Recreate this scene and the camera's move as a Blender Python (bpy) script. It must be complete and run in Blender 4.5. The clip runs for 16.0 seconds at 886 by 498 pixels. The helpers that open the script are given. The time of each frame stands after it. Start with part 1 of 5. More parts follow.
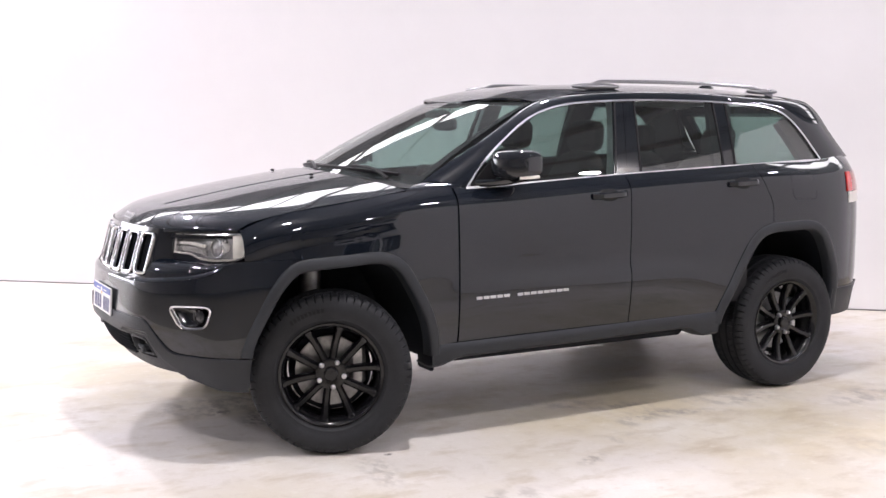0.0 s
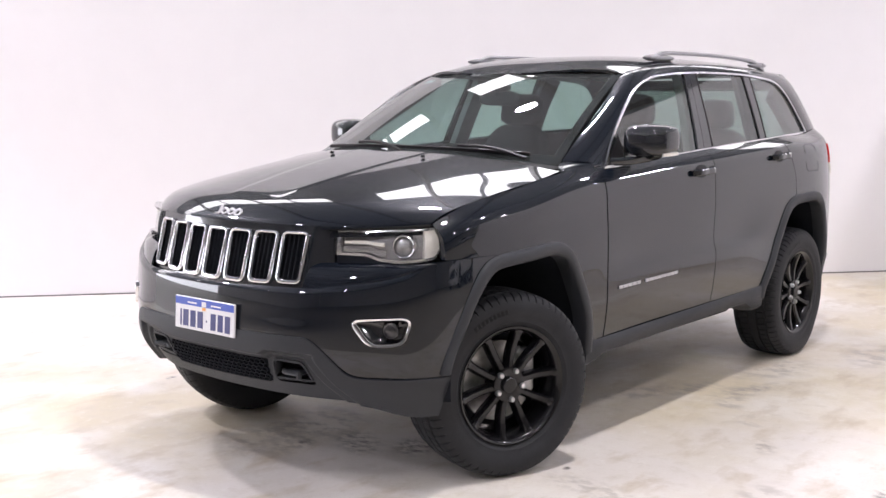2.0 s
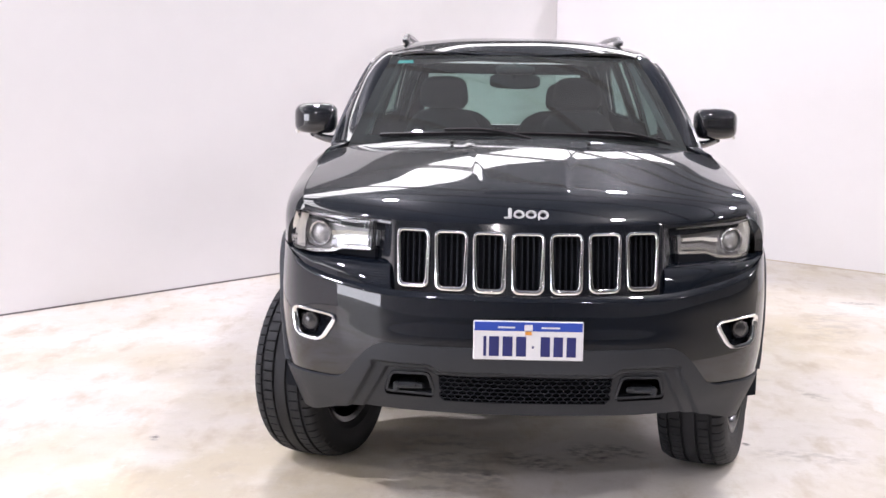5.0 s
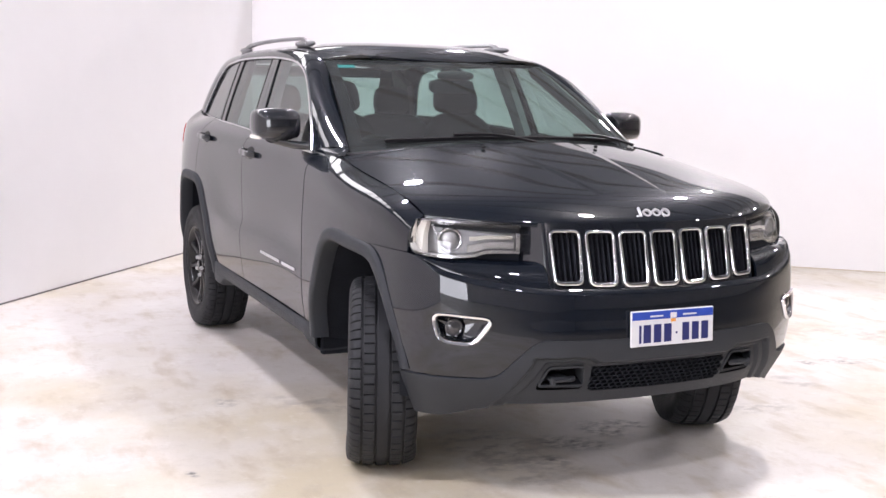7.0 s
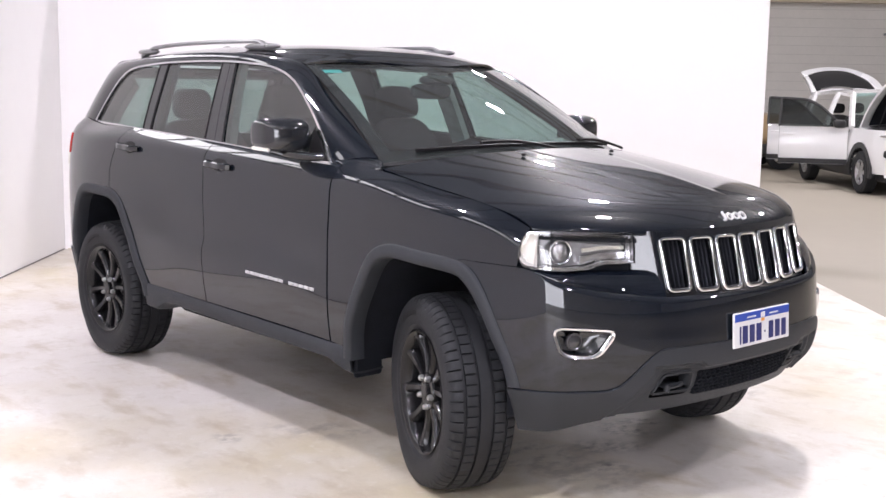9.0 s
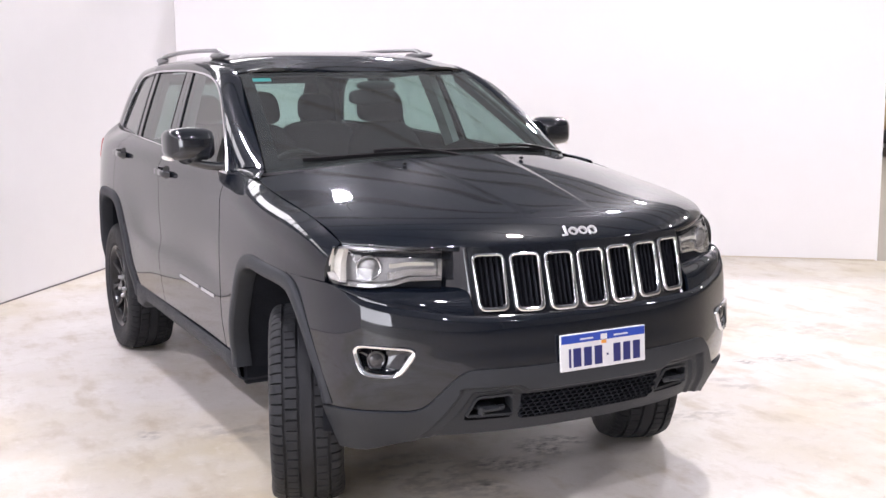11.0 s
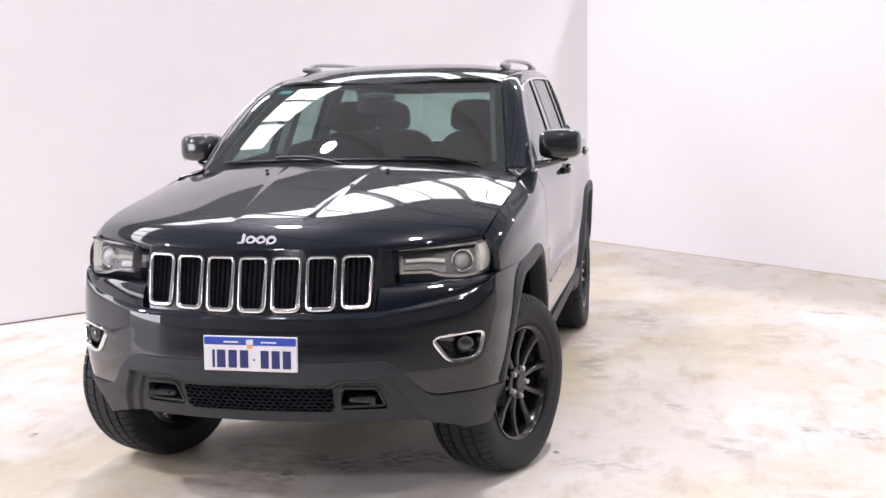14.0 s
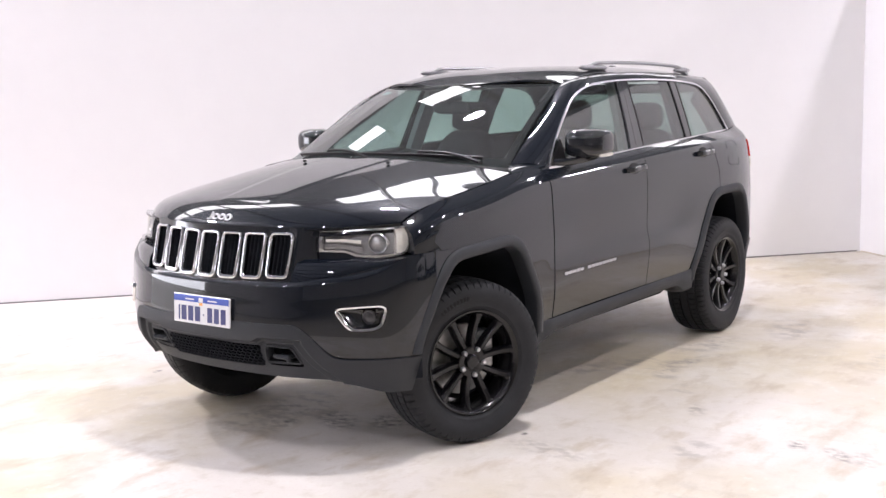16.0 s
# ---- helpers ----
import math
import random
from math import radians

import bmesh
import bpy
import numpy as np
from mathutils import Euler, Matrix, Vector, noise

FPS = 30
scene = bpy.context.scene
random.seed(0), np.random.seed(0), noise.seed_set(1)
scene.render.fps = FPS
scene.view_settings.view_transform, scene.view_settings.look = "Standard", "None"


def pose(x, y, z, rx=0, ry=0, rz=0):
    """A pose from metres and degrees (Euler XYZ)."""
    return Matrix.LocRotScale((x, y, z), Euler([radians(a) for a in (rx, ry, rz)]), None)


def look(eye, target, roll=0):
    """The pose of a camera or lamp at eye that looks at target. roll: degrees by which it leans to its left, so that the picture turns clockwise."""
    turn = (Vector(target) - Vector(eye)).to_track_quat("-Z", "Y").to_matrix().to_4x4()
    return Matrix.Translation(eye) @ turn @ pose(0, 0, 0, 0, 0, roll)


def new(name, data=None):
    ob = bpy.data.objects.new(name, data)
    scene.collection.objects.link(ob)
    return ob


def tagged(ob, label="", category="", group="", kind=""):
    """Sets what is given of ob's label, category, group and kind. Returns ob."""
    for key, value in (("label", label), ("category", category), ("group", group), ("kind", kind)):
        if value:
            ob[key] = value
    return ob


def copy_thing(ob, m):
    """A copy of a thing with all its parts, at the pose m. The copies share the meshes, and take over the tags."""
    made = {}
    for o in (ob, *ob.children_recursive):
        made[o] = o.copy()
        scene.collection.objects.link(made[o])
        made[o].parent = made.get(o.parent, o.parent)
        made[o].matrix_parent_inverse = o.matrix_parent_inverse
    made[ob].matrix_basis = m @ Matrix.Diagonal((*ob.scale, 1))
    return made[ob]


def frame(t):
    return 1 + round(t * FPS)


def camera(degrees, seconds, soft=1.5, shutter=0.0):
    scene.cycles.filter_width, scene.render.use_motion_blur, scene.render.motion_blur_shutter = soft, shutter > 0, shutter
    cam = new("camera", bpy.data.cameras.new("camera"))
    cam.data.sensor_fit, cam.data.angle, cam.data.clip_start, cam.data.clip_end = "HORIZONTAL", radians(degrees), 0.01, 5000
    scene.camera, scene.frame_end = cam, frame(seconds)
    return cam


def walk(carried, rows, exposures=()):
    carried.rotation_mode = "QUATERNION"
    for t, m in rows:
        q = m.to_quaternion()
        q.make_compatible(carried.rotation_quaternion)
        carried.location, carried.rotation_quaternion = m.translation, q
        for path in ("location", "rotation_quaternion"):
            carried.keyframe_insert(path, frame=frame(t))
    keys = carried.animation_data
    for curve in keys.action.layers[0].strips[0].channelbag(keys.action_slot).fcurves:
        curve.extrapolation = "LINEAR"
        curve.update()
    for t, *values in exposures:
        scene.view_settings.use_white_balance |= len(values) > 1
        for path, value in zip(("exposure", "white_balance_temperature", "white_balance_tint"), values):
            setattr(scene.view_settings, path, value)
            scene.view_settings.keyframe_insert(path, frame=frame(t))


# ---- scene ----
cam = camera(42.7, 16.0)
PATH = [
    (0, (2.131, 5.809, 1.62), (1.173, 4.068, 1.387), 0.1),
    (0.5, (2.607, 5.324, 1.651), (1.488, 3.687, 1.392), 0.3),
    (1, (3.001, 4.763, 1.619), (1.737, 3.235, 1.359), 0.1),
    (1.5, (3.435, 4.216, 1.59), (2.03, 2.817, 1.33), -0.0),
    (2, (3.766, 3.615, 1.587), (2.238, 2.353, 1.319), -0.0),
    (2.5, (4.139, 3.049, 1.589), (2.504, 1.93, 1.315), 0.1),
    (3, (4.31, 2.428, 1.605), (2.574, 1.483, 1.304), 0.0),
    (3.5, (4.503, 1.777, 1.662), (2.675, 1.034, 1.337), 0.1),
    (4, (4.589, 1.155, 1.638), (2.687, 0.628, 1.317), 0.2),
    (4.5, (4.652, 0.491, 1.609), (2.7, 0.188, 1.296), 0.4),
    (4.7, (4.675, 0.221, 1.597), (2.709, 0.014, 1.291), 0.5),
    (6.8, (4.4, -2.344, 1.554), (2.576, -1.574, 1.27), 1.8),
    (7, (4.312, -2.544, 1.583), (2.519, -1.706, 1.296), 1.3),
    (7.5, (3.994, -2.975, 1.592), (2.287, -1.975, 1.3), 1.1),
    (8, (3.693, -3.376, 1.591), (2.088, -2.218, 1.302), 1.0),
    (8.5, (3.431, -3.617, 1.591), (1.901, -2.362, 1.304), 1.0),
    (9, (3.316, -3.768, 1.609), (1.831, -2.46, 1.322), 0.9),
    (9.5, (3.41, -3.791, 1.629), (1.945, -2.462, 1.336), 0.7),
    (9.7, (3.518, -3.726, 1.625), (2.051, -2.4, 1.329), 0.6),
    (11.8, (4.491, -1.325, 1.746), (2.593, -0.787, 1.42), -0.4),
    (12, (4.56, -1.086, 1.746), (2.642, -0.625, 1.415), -0.3),
    (12.5, (4.705, -0.387, 1.771), (2.746, -0.151, 1.441), -0.6),
    (13, (4.766, 0.269, 1.763), (2.792, 0.286, 1.443), -0.8),
    (13.5, (4.87, 0.94, 1.751), (2.903, 0.751, 1.446), -1.0),
    (14, (4.832, 1.603, 1.707), (2.898, 1.186, 1.414), -1.3),
    (14.5, (4.829, 2.291, 1.69), (2.96, 1.637, 1.411), -1.3),
    (15, (4.672, 2.915, 1.677), (2.888, 2.056, 1.398), -1.5),
    (15.5, (4.542, 3.475, 1.66), (2.852, 2.441, 1.385), -1.5),
    (16, (4.331, 3.925, 1.66), (2.74, 2.744, 1.387), -1.4),
]
walk(cam, [(t, look(eye, target, roll)) for t, eye, target, roll in PATH])

# ---- world, lights, exposure ----
world = bpy.data.worlds.new("world")
scene.world = world
world.use_nodes = True
world.node_tree.nodes["Background"].inputs["Color"].default_value = (0.55, 0.6, 0.7, 1)
world.node_tree.nodes["Background"].inputs["Strength"].default_value = 0.3

CEILING = 7.2
CORNER = Vector((-7.1, 0.6, 0))
ALONG_A = Vector((0.762, -0.647, 0)).normalized()   # the long white wall, away from the corner
ALONG_B = Vector((0.647, 0.762, 0)).normalized()    # the white wall with the opening beyond its end


# ---- materials ----
def material(name, color, rough, metal=0.0, coat=0.0, vary=0.0, scale=3.0, bump=0.0, bump_scale=40.0, rough_vary=0.0, ior=1.5, tint=None, emit=0.0):
    m = bpy.data.materials.new(name)
    m.use_nodes = True
    n, l = m.node_tree.nodes, m.node_tree.links
    b = n["Principled BSDF"]
    b.inputs["Base Color"].default_value = (*color, 1)
    b.inputs["Roughness"].default_value = rough
    b.inputs["Metallic"].default_value = metal
    b.inputs["Coat Weight"].default_value = coat
    b.inputs["Coat Roughness"].default_value = 0.015
    b.inputs["IOR"].default_value = ior
    if emit:
        b.inputs["Emission Color"].default_value = (*color, 1)
        b.inputs["Emission Strength"].default_value = emit
    place = n.new("ShaderNodeNewGeometry")
    if vary or rough_vary:
        t = n.new("ShaderNodeTexNoise")
        t.inputs["Scale"].default_value, t.inputs["Detail"].default_value = scale, 6
        l.new(place.outputs["Position"], t.inputs["Vector"])
        t2 = n.new("ShaderNodeTexNoise")
        t2.inputs["Scale"].default_value, t2.inputs["Detail"].default_value = scale * 14, 4
        l.new(place.outputs["Position"], t2.inputs["Vector"])
        add = n.new("ShaderNodeMath")
        add.operation = "MULTIPLY_ADD"
        add.inputs[1].default_value = 0.4
        l.new(t2.outputs["Fac"], add.inputs[0])
        l.new(t.outputs["Fac"], add.inputs[2])
        if vary:
            r = n.new("ShaderNodeMapRange")
            r.inputs["From Min"].default_value, r.inputs["From Max"].default_value = 0.45, 0.95
            l.new(add.outputs[0], r.inputs["Value"])
            mix = n.new("ShaderNodeMix")
            mix.data_type = "RGBA"
            mix.inputs["A"].default_value = (*[c * (1 - vary) for c in color], 1)
            mix.inputs["B"].default_value = (*(tint or [min(1, c * (1 + vary)) for c in color]), 1)
            l.new(r.outputs[0], mix.inputs["Factor"])
            l.new(mix.outputs["Result"], b.inputs["Base Color"])
        if rough_vary:
            r = n.new("ShaderNodeMapRange")
            r.inputs["From Min"].default_value, r.inputs["From Max"].default_value = 0.4, 1.0
            r.inputs["To Min"].default_value, r.inputs["To Max"].default_value = max(0, rough - rough_vary), min(1, rough + rough_vary)
            l.new(add.outputs[0], r.inputs["Value"])
            l.new(r.outputs[0], b.inputs["Roughness"])
    if bump:
        t = n.new("ShaderNodeTexNoise")
        t.inputs["Scale"].default_value, t.inputs["Detail"].default_value = bump_scale, 5
        l.new(place.outputs["Position"], t.inputs["Vector"])
        u = n.new("ShaderNodeBump")
        u.inputs["Strength"].default_value, u.inputs["Distance"].default_value = bump, 0.01
        l.new(t.outputs["Fac"], u.inputs["Height"])
        l.new(u.outputs["Normal"], b.inputs["Normal"])
    return m


def glass(name, tint, rough=0.0, least=0.085, veil=0.0):
    """A thin pane: clear and tinted, with a mirror's gloss that grows at grazing angles, and a cloudy pale film."""
    m = bpy.data.materials.new(name)
    m.use_nodes = True
    n, l = m.node_tree.nodes, m.node_tree.links
    n.clear()
    out, mix, clear, shine, facing, power, gain = (n.new(k) for k in ("ShaderNodeOutputMaterial", "ShaderNodeMixShader", "ShaderNodeBsdfTransparent", "ShaderNodeBsdfGlossy", "ShaderNodeLayerWeight", "ShaderNodeMath", "ShaderNodeMath"))
    clear.inputs["Color"].default_value = (*tint, 1)
    shine.inputs["Roughness"].default_value = rough
    facing.inputs["Blend"].default_value = 0.5
    power.operation, power.inputs[1].default_value = "POWER", 4.5
    gain.operation, gain.inputs[1].default_value, gain.inputs[2].default_value = "MULTIPLY_ADD", 1 - least, least
    l.new(facing.outputs["Facing"], power.inputs[0])
    l.new(power.outputs[0], gain.inputs[0])
    l.new(gain.outputs[0], mix.inputs["Fac"])
    l.new(clear.outputs[0], mix.inputs[1])
    l.new(shine.outputs[0], mix.inputs[2])
    # cloudy pale diffuse share, a grey veil over what lies behind
    if veil:
        film, grey, cloud, share = (n.new(k) for k in ("ShaderNodeMixShader", "ShaderNodeBsdfDiffuse", "ShaderNodeTexNoise", "ShaderNodeMapRange"))
        grey.inputs["Color"].default_value = (0.78, 0.79, 0.78, 1)
        cloud.inputs["Scale"].default_value, cloud.inputs["Detail"].default_value = 3.0, 6
        share.inputs["To Min"].default_value, share.inputs["To Max"].default_value = veil * 0.6, veil * 1.4
        l.new(cloud.outputs["Fac"], share.inputs["Value"])
        l.new(share.outputs[0], film.inputs["Fac"])
        l.new(mix.outputs[0], film.inputs[1])
        l.new(grey.outputs[0], film.inputs[2])
        l.new(film.outputs[0], out.inputs["Surface"])
    else:
        l.new(mix.outputs[0], out.inputs["Surface"])
    return m


PAINT = material("black_metallic_paint", (0.0034, 0.0056, 0.0102), 0.35, coat=1.0, vary=0.15, scale=2.0, ior=1.5)
PAINT.node_tree.nodes["Principled BSDF"].inputs["Specular IOR Level"].default_value = 0.06
PAINT.node_tree.nodes["Principled BSDF"].inputs["Coat Roughness"].default_value = 0.03
PAINT.node_tree.nodes["Principled BSDF"].inputs["Coat IOR"].default_value = 1.58
GLOSS = material("gloss_black_plastic", (0.0085, 0.0102, 0.0140), 0.12, coat=0.6, vary=0.1)
PLASTIC = material("dark_grey_textured_plastic", (0.0225, 0.0255, 0.0305), 0.52, vary=0.18, scale=5, bump=0.12, bump_scale=900, rough_vary=0.08)
BLACK = material("matt_black_liner", (0.011, 0.0125, 0.0165), 0.75, vary=0.3, scale=8, bump=0.2, bump_scale=120)
SEAL = material("black_rubber_seal", (0.010, 0.010, 0.011), 0.45)
CHROME = material("chrome_plate", (0.82, 0.82, 0.84), 0.07, metal=1.0, rough_vary=0.03, scale=10)
SATIN = material("bright_aluminium_trim", (0.72, 0.72, 0.74), 0.2, metal=1.0, rough_vary=0.05, scale=10)
RAIL = material("dark_satin_rail", (0.30, 0.30, 0.31), 0.30, metal=0.8, rough_vary=0.05, scale=10)
MARK = material("silver_badge", (0.52, 0.52, 0.53), 0.36, metal=0.35, vary=0.05, scale=30)
RUBBER = material("tyre_rubber", (0.013, 0.014, 0.0165), 0.6, vary=0.3, scale=9, bump=0.15, bump_scale=250, rough_vary=0.1, tint=(0.022, 0.0235, 0.027))
RIM = material("gloss_black_wheel_paint", (0.005, 0.005, 0.006), 0.22, coat=0.25, vary=0.1)
NUT = material("zinc_wheel_nut", (0.55, 0.55, 0.56), 0.36, metal=1.0)
STEEL = material("worn_brake_steel", (0.42, 0.42, 0.42), 0.45, metal=0.9, vary=0.4, scale=20)
LAMP_SILVER = material("headlight_reflector", (0.70, 0.70, 0.71), 0.16, metal=0.9, vary=0.08, scale=30)
LAMP_GREY = material("headlight_grey_bezel", (0.36, 0.36, 0.365), 0.30, metal=0.5, vary=0.1, scale=30)
LAMP_WHITE = material("daylight_running_strip", (0.76, 0.74, 0.68), 0.30, vary=0.08, scale=30)
LAMP_CLEAR = glass("headlight_lens", (0.97, 0.975, 0.975))
LAMP_RED = material("red_tail_lens", (0.55, 0.02, 0.015), 0.15, coat=1.0, vary=0.1, scale=30)
WINDSHIELD = glass("windshield_glass", (0.68, 0.85, 0.81), veil=0.03)
SIDE_GLASS = glass("tinted_side_glass", (0.37, 0.47, 0.445), least=0.13, veil=0.015)
PRIVACY = glass("privacy_glass", (0.42, 0.545, 0.51), least=0.13, veil=0.015)
TRIM_IN = material("dark_cabin_plastic", (0.024, 0.024, 0.026), 0.6, vary=0.2, scale=9, bump=0.1, bump_scale=500)
LINER = material("grey_headliner", (0.42, 0.42, 0.42), 0.9, vary=0.1, scale=20)
CLOTH = material("black_seat_cloth", (0.022, 0.022, 0.023), 0.85, vary=0.25, scale=20, bump=0.3, bump_scale=400)
PLATE_WHITE = material("plate_white_reflective_sheet", (0.66, 0.66, 0.67), 0.35, vary=0.03, scale=40)
PLATE_BLUE = material("plate_blue_band", (0.02, 0.06, 0.36), 0.35)
PLATE_INK = material("plate_dark_blue_ink", (0.015, 0.02, 0.12), 0.4)
PLATE_GOLD = material("plate_orange_emblem", (0.75, 0.33, 0.06), 0.4)


for m, level in ((BLACK, 0.15), (RUBBER, 0.3), (PLASTIC, 0.35), (SEAL, 0.2), (TRIM_IN, 0.3), (RIM, 0.3), (GLOSS, 0.5)):
    m.node_tree.nodes["Principled BSDF"].inputs["Specular IOR Level"].default_value = level
FRIT = material("ceramic_border", (0.010, 0.011, 0.012), 0.9)
FRIT.node_tree.nodes["Principled BSDF"].inputs["Specular IOR Level"].default_value = 0.0
LENS_DARK = material("dark_lamp_lens", (0.03, 0.03, 0.033), 0.08, coat=0.5)


# ---- mesh helpers ----
SOLVED = {}


def cardinal(knots, t):
    """Rows of weights by which a natural cubic spline through values at the knots takes its value at each t."""
    k, t = np.asarray(knots, float), np.atleast_1d(np.asarray(t, float))
    n, key = len(k), k.tobytes()
    if key not in SOLVED:
        h = np.diff(k)
        a, r = np.eye(n), np.zeros((n, n))
        for i in range(1, n - 1):
            a[i, i - 1], a[i, i], a[i, i + 1] = h[i - 1], 2 * (h[i - 1] + h[i]), h[i]
            r[i, i - 1], r[i, i], r[i, i + 1] = 6 / h[i - 1], -6 / h[i - 1] - 6 / h[i], 6 / h[i]
        SOLVED[key] = (np.linalg.solve(a, r), h, np.eye(n))
    m, h, e1 = SOLVED[key]
    i = np.clip(np.searchsorted(k, t) - 1, 0, n - 2)
    d, e = k[i + 1] - t, t - k[i]
    hh = h[i][:, None]
    d, e = d[:, None], e[:, None]
    return m[i] * (d**3 / hh - d * hh) / 6 + m[i + 1] * (e**3 / hh - e * hh) / 6 + e1[i] * d / hh + e1[i + 1] * e / hh


def curve(points, n, knots=None):
    """n places evenly along a smooth curve through the points."""
    p = np.asarray(points, float)
    k = np.r_[0, np.cumsum(np.linalg.norm(np.diff(p, axis=0), axis=1))] if knots is None else np.asarray(knots, float)
    return cardinal(k, np.linspace(k[0], k[-1], n)) @ p


def straight(points, n):
    p = np.asarray(points, float)
    k = np.r_[0, np.cumsum(np.linalg.norm(np.diff(p, axis=0), axis=1))]
    t = np.linspace(0, k[-1], n)
    return np.stack([np.interp(t, k, p[:, i]) for i in range(p.shape[1])], 1)


def unit(v):
    return v / np.maximum(1e-9, np.linalg.norm(v, axis=-1, keepdims=True))


class Shape:
    def __init__(self):
        self.v, self.f = [], []

    def add(self, verts, faces):
        base = len(self.v)
        self.v += [tuple(map(float, p)) for p in verts]
        self.f += [tuple(base + i for i in f) for f in faces]
        return self

    def grid(self, p, out=None, skirt=0.0, hole=None, loop=False):
        """A sheet over an (n, m) array of places; its edge turned inwards by skirt, away from the direction out; faces whose middle is in the hole left out."""
        n, m = p.shape[:2]
        du, dv = np.gradient(p, axis=0), np.gradient(p, axis=1)
        nr = unit(np.cross(du, dv))
        if out is not None and (nr[n // 2, m // 2] @ np.asarray(out, float)) < 0:
            p = p[:, ::-1]
            nr = -nr[:, ::-1]
        faces = []
        for i in range(n - 1 + loop):
            for j in range(m - 1):
                a, b = i, (i + 1) % n
                if hole is None or not hole((p[a, j] + p[b, j + 1]) / 2):
                    faces.append((a * m + j, b * m + j, b * m + j + 1, a * m + j + 1))
        self.add(p.reshape(-1, 3), faces)
        if skirt:
            ring = [(i, 0) for i in range(n)] + [(n - 1, j) for j in range(1, m)] + [(i, m - 1) for i in range(n - 2, -1, -1)] + [(0, j) for j in range(m - 2, 0, -1)]
            a = np.array([p[i, j] for i, j in ring])
            b = np.array([p[i, j] - skirt * nr[i, j] for i, j in ring])
            k = len(ring)
            self.add(np.r_[a, b], [(q, q + k, (q + 1) % k + k, (q + 1) % k) for q in range(k)])
        return self

    def sweep(self, path, normals, profile, closed=False, caps=True):
        """A bar along path; the profile's pairs are across it and along the normals."""
        path = np.asarray(path, float)
        nrm = np.broadcast_to(np.asarray(normals, float), path.shape)
        tan = unit(np.roll(path, -1, 0) - np.roll(path, 1, 0)) if closed else unit(np.gradient(path, axis=0))
        side = unit(np.cross(tan, nrm))
        nrm = unit(np.cross(side, tan))
        p = np.array([[path[i] + a * side[i] + b * nrm[i] for a, b in profile] for i in range(len(path))])
        n, m = len(path), len(profile)
        faces = [(i * m + j, (i + 1) % n * m + j, (i + 1) % n * m + (j + 1) % m, i * m + (j + 1) % m) for i in range(n if closed else n - 1) for j in range(m)]
        if caps and not closed:
            faces += [tuple(range(m)), tuple(range((n - 1) * m, n * m))]
        return self.add(p.reshape(-1, 3), faces)

    def tube(self, path, r, sides=10, closed=False):
        path = np.asarray(path, float)
        up = np.array([0.13, 0.21, 0.97]) if abs(unit(path[-1] - path[0])[2]) < 0.9 else np.array([1.0, 0.2, 0.1])
        return self.sweep(path, up, [(r * math.cos(a), r * math.sin(a)) for a in np.linspace(0, 2 * math.pi, sides, endpoint=False)], closed)

    def box(self, c, size, m=None, bevel=0.004):
        """A box with chamfered edges."""
        h = np.array(size, float) / 2
        b = min(bevel, h.min() * 0.9)
        vs, idx = [], {}
        for sx in (-1, 1):
            for sy in (-1, 1):
                for sz in (-1, 1):
                    s = np.array((sx, sy, sz))
                    for ax in range(3):
                        q = s * h
                        for o in range(3):
                            if o != ax:
                                q[o] -= s[o] * b
                        idx[(sx, sy, sz, ax)] = len(vs)
                        vs.append(q)
        fs = []
        for ax in range(3):
            o1, o2 = (ax + 1) % 3, (ax + 2) % 3
            for s in (-1, 1):
                loop = []
                for a, d in ((-1, -1), (1, -1), (1, 1), (-1, 1)):
                    k = [0, 0, 0]
                    k[ax], k[o1], k[o2] = s, a, d
                    loop.append(idx[(*k, ax)])
                fs.append(tuple(loop if s > 0 else loop[::-1]))
        for ax in range(3):
            o1, o2 = (ax + 1) % 3, (ax + 2) % 3
            for a in (-1, 1):
                for d in (-1, 1):
                    k0, k1 = [0, 0, 0], [0, 0, 0]
                    k0[ax], k0[o1], k0[o2] = -1, a, d
                    k1[ax], k1[o1], k1[o2] = 1, a, d
                    fs.append((idx[(*k0, o1)], idx[(*k1, o1)], idx[(*k1, o2)], idx[(*k0, o2)]))
        for sx in (-1, 1):
            for sy in (-1, 1):
                for sz in (-1, 1):
                    fs.append(tuple(idx[(sx, sy, sz, a)] for a in range(3)))
        vs = np.array(vs)
        if m is not None:
            vs = vs @ np.array(m.to_3x3()).T
        return self.add(vs + np.asarray(c, float), fs)

    def blob(self, c, size, power=2.6, nu=28, nv=16, shape=None):
        """A rounded block (superellipsoid); shape may bend its points."""
        vs, fs = [], []
        sp = lambda v, e: math.copysign(abs(v) ** e, v)  # noqa: E731
        e = 2 / power
        for i in range(nv + 1):
            ph = -math.pi / 2 + math.pi * i / nv
            for j in range(nu):
                th = 2 * math.pi * j / nu
                q = np.array((sp(math.cos(ph), e) * sp(math.cos(th), e), sp(math.cos(ph), e) * sp(math.sin(th), e), sp(math.sin(ph), e))) * np.array(size) / 2
                if shape:
                    q = np.asarray(shape(q))
                vs.append(q + np.asarray(c, float))
        for i in range(nv):
            for j in range(nu):
                fs.append((i * nu + j, i * nu + (j + 1) % nu, (i + 1) * nu + (j + 1) % nu, (i + 1) * nu + j))
        return self.add(vs, fs)

